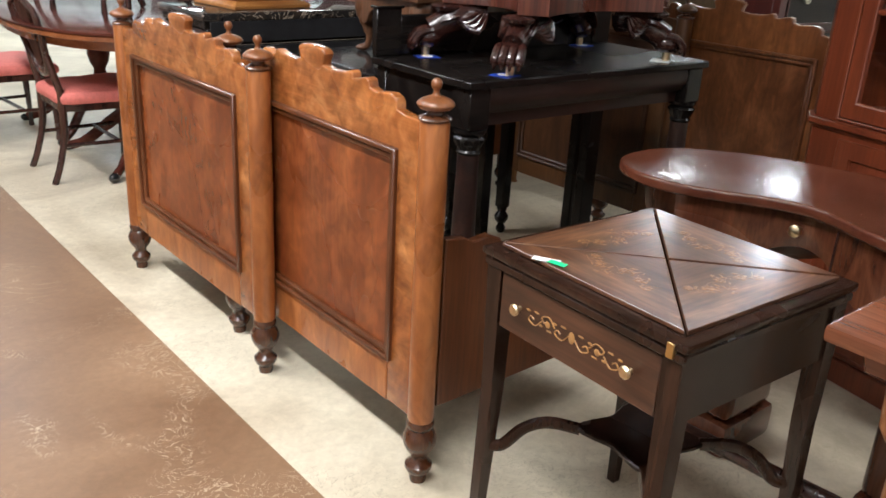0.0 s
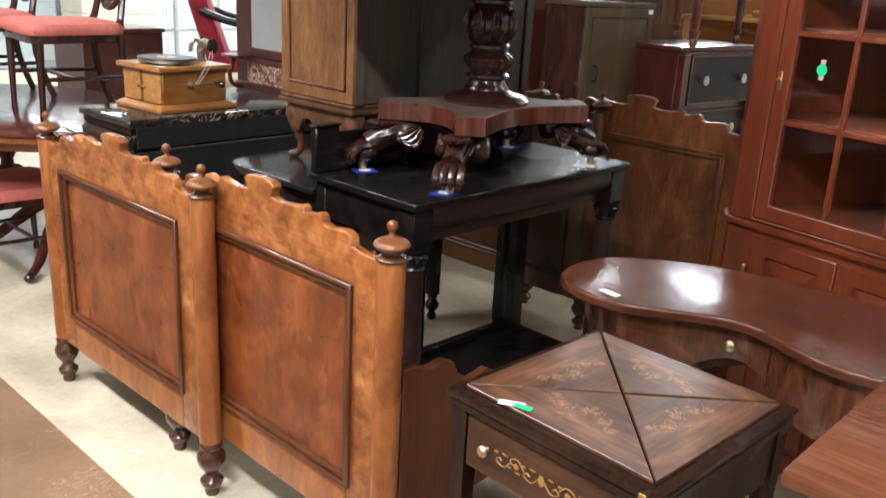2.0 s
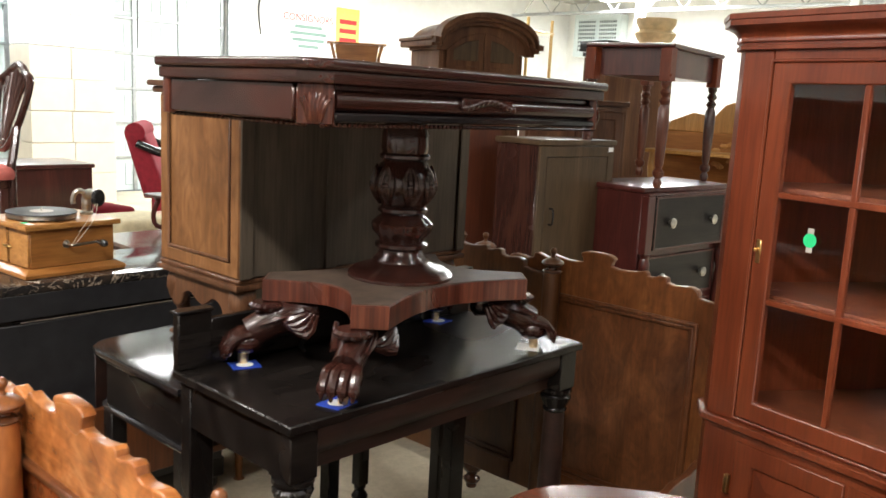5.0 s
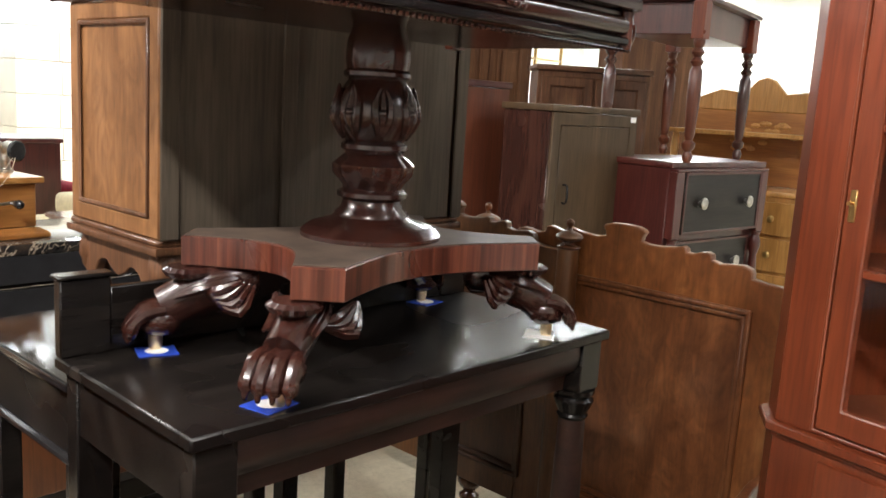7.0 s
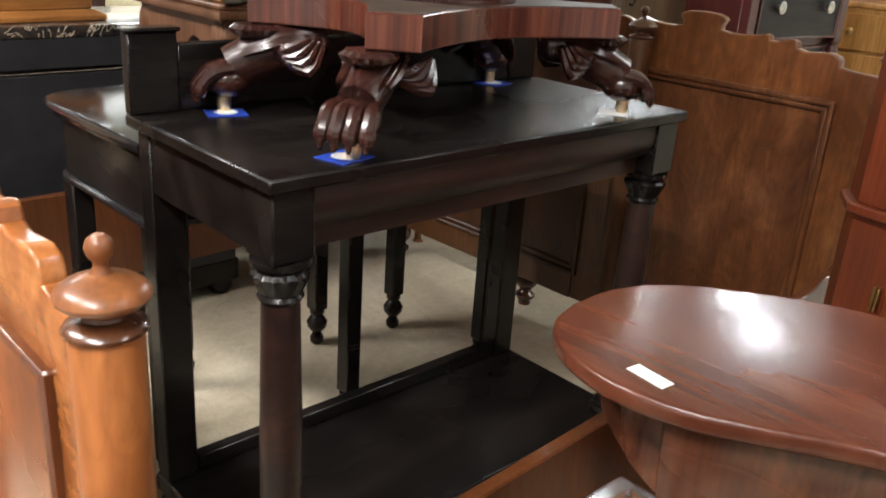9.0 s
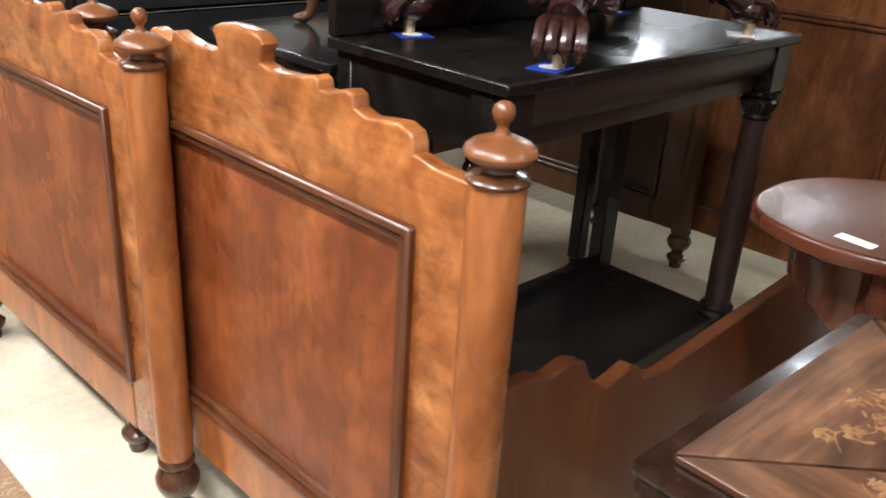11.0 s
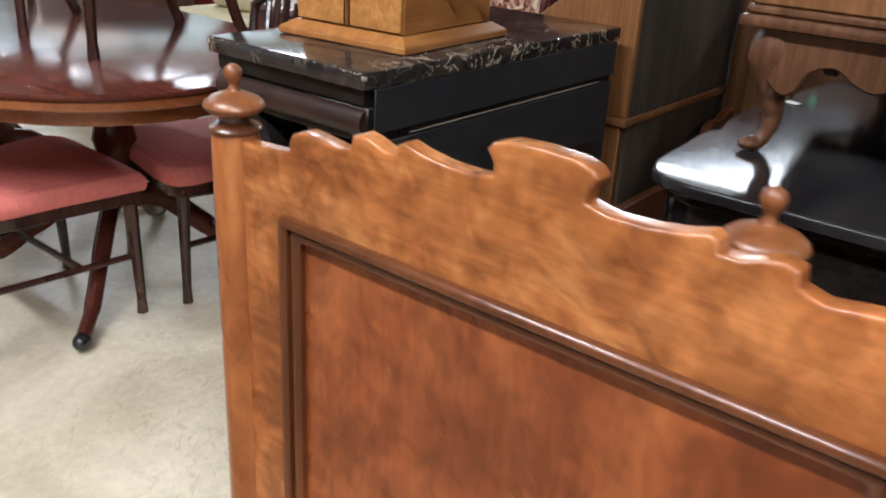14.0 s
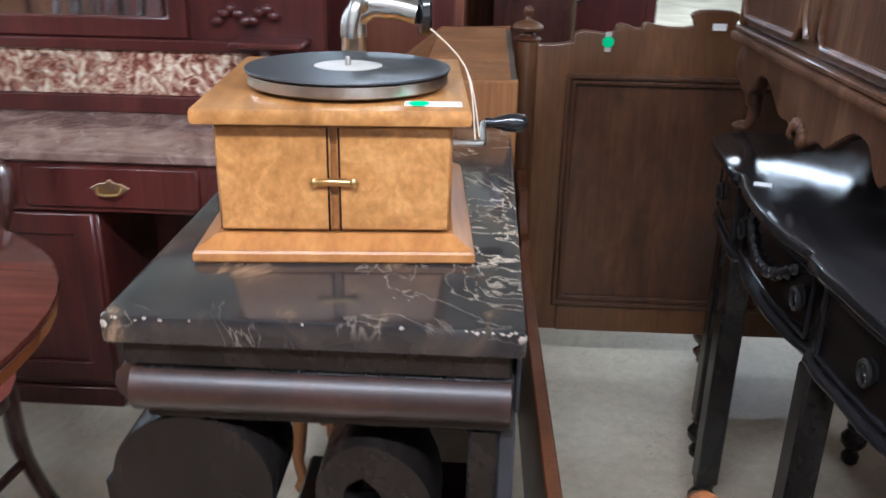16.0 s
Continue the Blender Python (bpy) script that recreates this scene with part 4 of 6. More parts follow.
# ---- kidney desk ----
def kidney(e):
    """Outline of the kidney top, shrunk by e."""
    ctrl = [(1.80, 1.36), (1.90, 1.355), (2.0, 1.30), (2.105, 1.155), (2.165, 0.99), (2.195, 0.82), (2.185, 0.64), (2.13, 0.48), (2.03, 0.385), (1.92, 0.35), (1.82, 0.365), (1.75, 0.42), (1.715, 0.52), (1.708, 0.62),
            (1.737, 0.715), (1.773, 0.79), (1.783, 0.86), (1.76, 0.93), (1.71, 1.015), (1.667, 1.1), (1.655, 1.2), (1.685, 1.29), (1.735, 1.34)]
    pts = [Vector(p) for p in ctrl]
    loop = smooth_line([(*p, 0) for p in pts] + [(*pts[0], 0)], 5)[:-1]
    n = len(loop)
    out = []
    for i, p in enumerate(loop):
        d = (loop[(i + 1) % n] - loop[i - 1]).normalized()
        k = e if p.x > 1.82 or p.y > 1.12 or p.y < 0.2 else e * 0.35
        out.append((p.x + k * d.y, p.y - k * d.x))
    return out


kd = thing("kidney_desk", "polished brown mahogany kidney-shaped desk with drawers", "desk")
part("desktop", prism(kidney(0), "z", 0.728, 0.755, 0.008, seg=3), KIDNEY, kd, "glossy kidney-shaped top")


def wavy_frieze():
    """Curved frieze under the kidney top, its lower edge cut in long waves."""
    bm = bmesh.new()
    ring = kidney(0.07)
    n = len(ring)
    top = [bm.verts.new((x, y, 0.7275)) for x, y in ring]
    mid = [bm.verts.new((x, y, 0.69)) for x, y in ring]
    low = []
    for x, y in ring:
        u = (y - 0.86) / 0.5
        low.append(bm.verts.new((x + 0.012, y, 0.60 + 0.045 * math.cos(7.2 * u) * (1 if x < 1.95 else 0))))
    for a, b in ((top, mid), (mid, low)):
        for i in range(n):
            bm.faces.new((a[i], a[(i + 1) % n], b[(i + 1) % n], b[i]))
    bm.faces.new(top)
    bm.faces.new(low[::-1])
    return bm


part("frieze", wavy_frieze(), KIDNEY_SIDE, kd, "curved flame-veneered frieze with waved lower edge")
part("drawer_line", box(1.7515, 1.7575, 0.758, 0.762, 0.63, 0.727, 0), CHAIR, kd)
for s, (xa, xb, ya, yb) in enumerate(((1.84, 2.06, 0.97, 1.16), (1.84, 2.06, 0.42, 0.62))):
    part("pedestal", box(xa, xb, ya, yb, 0.1, 0.6, 0.03, seg=3), KIDNEY_SIDE, kd)
    part("plinth", box(xa - 0.01, xb + 0.01, ya - 0.01, yb + 0.01, 0.0, 0.1, 0.02, seg=2), KIDNEY_SIDE, kd)
for x, y in ((1.762, 0.862),):
    part("knob", lathe([(.006, 0), (.006, .012), (.014, .02), (.014, .028), (.006, .033)], 16), PALE_BRASS, kd, "turned pale knob", pose(x + 0.03, y, 0.695, 0, -90, 0))
for y in (0.955, 0.985):
    part("hinge_plate", box(1.748, 1.756, y - 0.004, y + 0.004, 0.5, 0.53, 0.001), BRASS, kd)
part("stretcher", tube([(1.56, 0.98, 0.22), (1.6, 0.86, 0.2), (1.66, 0.62, 0.17), (1.7, 0.46, 0.15)], [.018, .018, .022, .018], 12), CHAIR, kd)
tk = thing("paper_ticket", "small white paper ticket on the kidney desk", "ticket", 1.703, 1.165, 0.7555, 82)
part("slip", box(-0.028, 0.028, -0.011, 0.011, 0, 0.001, 0), WHITE, tk)


# ---- plank-top oak table at the near end ----
ok = thing("oak_side_table", "carved oak table with a red-brown plank top", "table", 1.19, 0.505)
part("tabletop", box(0, 0.75, -1.1, 0, 0.742, 0.77, 0.008, seg=2), OAK_TOP, ok, "red-brown plank top")
part("cove", prism([(-0.02, 0.742), (-0.05, 0.735), (-0.06, 0.705), (-1.04, 0.705), (-1.05, 0.735), (-1.08, 0.742)], "x", 0.03, 0.72, 0.004), OAK_TOP, ok)
for x in (0.05, 0.6):
    for y in (-0.17, -1.03):
        part("leg", prism([(y - 0.06, 0), (y + 0.07, 0), (y + 0.07, 0.06), (y + 0.05, 0.09), (y + 0.05, 0.58), (y + 0.08, 0.62), (y + 0.085, 0.705), (y - 0.075, 0.705), (y - 0.07, 0.62), (y - 0.045, 0.58), (y - 0.045, 0.09), (y - 0.06, 0.06)], "x", x, x + 0.1, 0.006), OAK, ok, "shaped quarter-sawn oak leg")
part("apron", box(0.08, 0.66, -1.0, -0.13, 0.63, 0.704, 0.003), OAK, ok)


# ---- corner cabinet ----
def corner_cabinet():
    ang = math.degrees(math.atan2(-.976, -.219))
    c = thing("corner_cabinet", "red cherry corner cabinet with glazed door and panelled base", "cabinet", 2.559, 1.188, 0, ang)
    # local x runs along the front, local y goes into the cabinet
    L, R = -0.085, 0.722

    def plan(e, cant=0.056):
        return [(L - e * 0.4, -e), (R + e * 0.4, -e), (R + cant + e, cant * 1.1 - e * 0.4), (R + cant + e, cant * 1.1 + 0.1), (0.62, 0.62), (0.05, 0.62), (L - cant - e, cant * 1.1 + 0.1), (L - cant - e, cant * 1.1 - e * 0.4)]
    m = plan
    part("base", prism(m(0.0), "z", 0.08, 0.765, 0.003), CHERRY, c)
    part("plinth", prism(m(0.012), "z", 0.0, 0.08, 0.004), CHERRY, c)
    part("waist_moulding", prism(m(0.018), "z", 0.775, 0.795, 0.003), CHERRY, c, "moulded waist ledge")
    part("waist_cove", prism(m(0.006), "z", 0.765, 0.775, 0.0), CHERRY, c)
    bm = bmesh.new()
    rings = []
    for e, z in ((.008, 1.735), (.013, 1.737), (.013, 1.746), (.008, 1.748), (.008, 1.753), (.014, 1.755), (.0145, 1.762), (.012, 1.766), (.0135, 1.772), (.018, 1.778), (.025, 1.784), (.034, 1.789), (.044, 1.792), (.046, 1.793), (.046, 1.806), (.05, 1.808), (.05, 1.82), (.046, 1.822)):
        rings.append([bm.verts.new((x, y, z)) for x, y in m(e)])
    for lo, hi in zip(rings, rings[1:]):
        for k in range(len(lo)):
            bm.faces.new((lo[k], lo[(k + 1) % len(lo)], hi[(k + 1) % len(lo)], hi[k]))
    bm.faces.new(rings[0][::-1])
    bm.faces.new(rings[-1])
    part("cornice", bm, CHERRY, c, "coved cherry cornice")
    for s, (a, b) in enumerate(((L, -0.002), (0.674, R))):
        part("front_stile", box(a, b, 0, 0.025, 0.795, 1.735, 0.002), CHERRY, c)
    part("head_rail", box(0.0, 0.672, 0.0, 0.025, 1.708, 1.735, 0.001), CHERRY, c)
    part("sill_rail", box(0.0, 0.672, 0.0, 0.025, 0.795, 0.806, 0.001), CHERRY, c)
    for pts in ([(L, 0.001), (L - 0.056, 0.06), (L - 0.056, 0.16), (0.05, 0.62), (0.09, 0.6), (L - 0.022, 0.16), (L - 0.022, 0.06), (L + 0.012, 0.026)],
                [(R, 0.001), (R + 0.056, 0.06), (R + 0.056, 0.16), (0.62, 0.62), (0.58, 0.6), (R + 0.022, 0.16), (R + 0.022, 0.06), (R - 0.012, 0.026)]):
        part("side_wall", prism(pts, "z", 0.795, 1.735, 0.002), CHERRY, c)
    part("back", box(0.05, 0.62, 0.602, 0.619, 0.795, 1.735, 0), CHERRY_IN, c)
    part("inside_floor", prism([(L, 0.03), (R, 0.03), (R + 0.02, 0.16), (0.6, 0.6), (0.07, 0.6), (L - 0.02, 0.16)], "z", 0.795, 0.815, 0), CHERRY_IN, c)
    for z in (1.115, 1.39):
        part("shelf", prism([(L + 0.02, 0.05), (R - 0.02, 0.05), (R + 0.01, 0.16), (0.59, 0.59), (0.08, 0.59), (L - 0.01, 0.16)], "z", z, z + 0.016, 0.002), CHERRY_IN, c)
    door = part("glazed_door", square_ring("y", -0.004, 0.02, 0.003, 0.669, 0.809, 1.705, 0.049, 0.003), CHERRY, c, "glazed door frame")
    w = (0.669 - 0.003 - 0.098) / 3
    rows = [0.858, 1.122, 1.389, 1.656]
    for k in (1, 2):
        part("muntin", box(0.052 + k * w - 0.008, 0.052 + k * w + 0.008, -0.001, 0.016, 0.858, 1.656, 0.003), CHERRY, door)
    for z in rows[1:3]:
        part("muntin_bar", box(0.052, 0.62, -0.002, 0.0165, z - 0.008, z + 0.008, 0.003), CHERRY, door)
    for k in range(3):
        for j in range(3):
            g = part("pane", box(0.052 + k * w, 0.052 + (k + 1) * w, 0.007, 0.01, rows[j], rows[j + 1], 0), GLASS, door)
            g.visible_shadow = False
    part("escutcheon", box(0.012, 0.026, -0.008, -0.003, 1.215, 1.275, 0.002), BRASS, door, "brass lock plate with key")
    part("key", tube([(0.019, -0.006, 1.25), (0.019, -0.022, 1.25)], 0.004, 8), BRASS, door)
    part("beading", square_ring("y", -0.006, 0.004, -0.006, 0.678, 0.8, 1.714, 0.007, 0.002), CHERRY, c)
    for k, (a, b) in enumerate(((0.02, 0.315), (0.325, 0.64))):
        dr = part("base_door", square_ring("y", -0.01, -0.0005, a, b, 0.1, 0.748, 0.055, 0.003), CHERRY, c)
        pn = bmesh.new()
        o = [(a + 0.056, 0.157), (b - 0.056, 0.157), (b - 0.056, 0.69), (a + 0.056, 0.69)]
        i = [(a + 0.1, 0.2), (b - 0.1, 0.2), (b - 0.1, 0.648), (a + 0.1, 0.648)]
        lo = [pn.verts.new((p[0], -0.001, p[1])) for p in o]
        hi = [pn.verts.new((p[0], -0.011, p[1])) for p in i]
        pn.faces.new(hi)
        for q in range(4):
            pn.faces.new((lo[q], lo[(q + 1) % 4], hi[(q + 1) % 4], hi[q]))
        part("raised_panel", pn, CHERRY, dr, "", None, False)
    for x in (0.008, 0.016):
        part("hinge", box(x - 0.003 - 0.006, x + 0.003 - 0.006, -0.016, -0.004, 0.6, 0.65, 0.001), BRASS, c)
    price_dot(c.matrix_basis @ pose(0.15, -0.001, 1.293, 90, 0, 0), 0.017)
    return c


corner_cabinet()


# ---- serpentine sideboard ----
def serpentine():
    ox, oy = 2.065, 2.43
    s = thing("serpentine_sideboard", "glossy black serpentine sideboard with carved drawers and slim legs", "sideboard", ox, oy, 0, 0)

    def curve(e):
        half = [(0.0, .27), (.06, .269), (.12, .263), (.165, .253), (.195, .247), (.2, .249), (.215, .258), (.27, .257), (.33, .25), (.4, .246), (.46, .238), (.5, .222), (.53, .19), (.54, .145)]
        f = [(x - (e if x > .45 else 0), y - e) for x, y in half]
        f[-1] = (half[-1][0] - e, half[-1][1])
        right = f + [(.54 - e, -.28 + e * 0.3)]
        return right + [(-x, y) for x, y in right[::-1]][:-1]
    part("top", prism(curve(0), "z", .826, .846, .006, seg=3), EBONY_GLOSS, s, "glossy serpentine top")
    part("top_step", prism(curve(0.012), "z", .812, .8255, .003), EBONY_GLOSS, s)
    part("frieze", prism(curve(0.03), "z", .682, .8115, .002), EBONY, s, "black serpentine frieze")
    part("lower_bead", prism(curve(0.018), "z", .668, .6815, .005, seg=2), EBONY_GLOSS, s)
    for x, y in ((-.495, .13), (-.225, .215), (.225, .215), (.488, .16)):
        bm = box(x - .024, x + .024, y - .024, y + .024, .12, .668, .004)
        part("leg", bm, EBONY, s)
        part("foot", lathe([(.012, 0), (.02, .008), (.022, .024), (.013, .04), (.02, .048), (.03, .062), (.032, .078), (.022, .094), (.017, .1), (.023, .108), (.023, .12)], 18, x, y), EBONY, s, "turned black foot")
    for x in (-.49, .0, .49):
        part("back_leg", box(x - .022, x + .022, -.25, -.206, .12, .668, .004), EBONY, s)
        part("foot", lathe([(.012, 0), (.02, .008), (.022, .024), (.013, .04), (.02, .048), (.03, .062), (.032, .078), (.022, .094), (.017, .1), (.023, .108), (.023, .12)], 18, x, -.228), EBONY, s)
    # carved festoon on the centre drawer, one mesh of joined leaves
    bm = tube(smooth_line([(-.12, .24, .785), (-.08, .246, .76), (-.04, .247, .742), (0, .249, .737), (.04, .247, .742), (.08, .246, .76), (.12, .24, .785)], 4), .007, 8)
    for k in range(13):
        u = (k - 6) / 6
        ball(.12 * u, .249 - .012 * u * u, .739 + .046 * u * u, .014, .008, .011, bm, 8, 6, pose(0, 0, 0, 0, 30 * (-1) ** k, 0))
    part("swag", bm, EBONY_GLOSS, s, "carved swag on the centre drawer")

    def front_y(x):
        x = abs(x)
        return .24 - .3 * x * x if x < .2 else .23 - .25 * max(0, x - .25) ** 1.5

    def strip(xa, xb, z, r, out=0.0):
        return tube([(xa + (xb - xa) * k / 8, front_y(xa + (xb - xa) * k / 8) + out, z) for k in range(9)], r, 6)
    for xa, xb in ((-.46, -.24), (-.185, .185), (.24, .46)):
        for z in (.696, .802):
            part("drawer_edge", strip(xa, xb, z, .0035), EBONY_GLOSS, s)
        for x in (xa, xb):
            part("drawer_edge", tube([(x, front_y(x), .696), (x, front_y(x), .802)], .0035, 6), EBONY_GLOSS, s)
    for x in (-.385, -.155, .155, .385):
        y = front_y(x) + .004
        part("ring_pull", tube([(x + .017 * math.cos(a * .5236), y + .007, .75 + .017 * math.sin(a * .5236)) for a in range(13)], .0032, 6), NICKEL_DARK, s, "dark ring pull")
        part("pull_plate", lathe([(.021, 0), (.021, .003), (.009, .006)], 18), EBONY_GLOSS, s, "", pose(x, y - .002, .754, -90, 0, 0))
    return s


serpentine()
tk = thing("price_ticket", "small white price ticket on the black sideboard", "ticket", 2.195, 2.655, .847, 70)
part("slip", box(-.016, .016, -.011, .011, 0, .001, 0), WHITE, tk)


def cabriole(parent, at, mat, h=.2):
    bm = tube(smooth_line([(.0, 0, h), (.012, 0, h * .84), (.016, 0, h * .7), (.004, 0, h * .46), (-.006, 0, h * .26), (.004, 0, h * .1), (.022, 0, .01)], 4), [.036] * 3 + [.038] * 3 + [.036] * 2 + [.031] * 2 + [.026] * 2 + [.02] * 3 + [.015] * 3 + [.0125] * 4 + [.0135] * 2 + [.016], 12)
    ball(.022, 0, .011, .023, .018, .011, bm)
    return part("cabriole_leg", bm, mat, parent, "scrolled cabriole leg", at)


def scallop(pts):
    return [(p[0], p[2]) for p in smooth_line([(a, 0, b) for a, b in pts], 4)]


def carved_cabinet():
    c = thing("carved_cabinet", "carved walnut cabinet on cabriole legs, set on the black sideboard", "cabinet", 1.745, 2.222, .847)
    w, d = .9, .392
    for x, y, r in ((.05, d - .045, 135), (w - .05, d - .045, 45), (.05, .05, -135), (w - .05, .05, -45)):
        cabriole(c, pose(x, y, 0, 0, 0, r), WALNUT_DARK)
    # shaped aprons
    ap = [(.03, .15), (.045, .115), (.07, .1), (.09, .112), (.105, .14), (.14, .152), (.17, .135), (.2, .125), (.23, .135), (.26, .152), (.295, .14), (.31, .112), (.33, .1), (.355, .115), (.37, .15)]
    part("side_apron", prism([(y * d / .4, z) for y, z in scallop(ap)] + [(d - .02, .2), (.02, .2)], "x", .012, .034, .003), WALNUT_DARK, c)
    part("side_apron", prism([(y * d / .4, z) for y, z in scallop(ap)] + [(d - .02, .2), (.02, .2)], "x", w - .034, w - .012, .003), WALNUT_DARK, c)
    fp = [(.06, .15), (.08, .115), (.105, .1), (.13, .115), (.155, .145), (.2, .15), (.25, .125), (.29, .1), (.33, .1), (.365, .085), (.4, .065), (.435, .085), (.47, .1), (.51, .1), (.55, .125), (.6, .15), (.645, .145), (.67, .115), (.695, .1), (.72, .115), (.74, .15)]
    part("front_apron", prism([(x * w / .8, z) for x, z in scallop(fp)] + [(w - .03, .2), (.03, .2)], "y", d - .034, d - .008, .004), WALNUT_DARK, c, "scalloped front apron with carved shell")
    sh = None
    for k in range(7):
        a = math.pi * (k + .5) / 7
        sh = ball(w / 2 + .03 * math.cos(a), d - .004, .085 + .028 * math.sin(a), .009, .01, .014, sh, 8, 6)
    part("carved_shell", sh, WALNUT_DARK, c)
    part("base_moulding", prism([(-.008, -.004), (w + .008, -.004), (w + .008, d + .012), (-.008, d + .012)], "z", .2, .218, .006, seg=2), WALNUT_DARK, c)
    part("base_step", box(-.002, w + .002, 0, d + .006, .2185, .232, .004), WALNUT_DARK, c)
    part("carcass", box(.014, w - .014, .012, d - .012, .2325, .71, .002), WALNUT_DARK, c)
    # side frame and panel facing the aisle
    for xa, xb in ((0, .0135), (w - .0135, w)):
        part("side_frame", square_ring("x", xa, xb, .0, d, .2325, .71, .04, .004), WALNUT, c)
        part("side_bead", square_ring("x", xa - .003 if xa == 0 else xb - .004, xa + .004 if xa == 0 else xb + .003, .04, d - .04, .272, .67, .01, .004), WALNUT_DARK, c)
    part("side_panel", box(.006, .0137, .041, d - .041, .273, .669, 0), WALNUT, c, "faded walnut side panel")
    # boarded back
    for k in range(3):
        part("back_board", box(.04 + k * .272, .308 + k * .272, -.002, .0115, .235, .705, .002), BACKBOARD, c, "dull unfinished back board")
    for x in (.0, .29, .562, w - .042):
        part("back_stile", box(x, x + .042, -.01, -.0025, .2325, .71, .003), BACKBOARD, c)
    # drawer fronts with shaped mouldings, on the far side
    for (xa, xb), (za, zb) in (((.05, .4), (.255, .4)), ((.5, .85), (.255, .4)), ((.05, .4), (.43, .68)), ((.5, .85), (.43, .68))):
        m = .022
        oc = [(xa + m, za), (xb - m, za), (xb, za + m), (xb, zb - m), (xb - m, zb), (xa + m, zb), (xa, zb - m), (xa, za + m)]
        pnl = part("drawer_front", prism(oc, "y", d - .0115, d + .002, .003), WALNUT_DARK, c, "carved octagonal drawer panel")
        bm = tube([(x, d + .003, z) for x, z in oc + oc[:1]], .007, 8)
        part("drawer_moulding", bm, WALNUT_DARK, pnl)
    boss = [(w / 2 + .036 * math.cos(math.pi * k / 4 + .39), .328 + .07 * math.sin(math.pi * k / 4 + .39)) for k in range(8)]
    part("centre_boss", prism(boss, "y", d - .0115, d + .003, .004, seg=2), WALNUT_DARK, c, "carved centre cartouche")
    part("boss_rim", tube([(x, d + .004, z) for x, z in boss + boss[:1]], .006, 8), WALNUT_DARK, c)
    part("cornice", prism([(-.012, -.01), (w + .012, -.01), (w + .012, d + .02), (-.012, d + .02)], "z", .71, .728, .007, seg=3), WALNUT_DARK, c)
    part("cornice_cap", box(-.025, w + .025, -.012, d + .032, .7285, .745, .006, seg=2), WALNUT_DARK, c)
    return c


carved_cabinet()


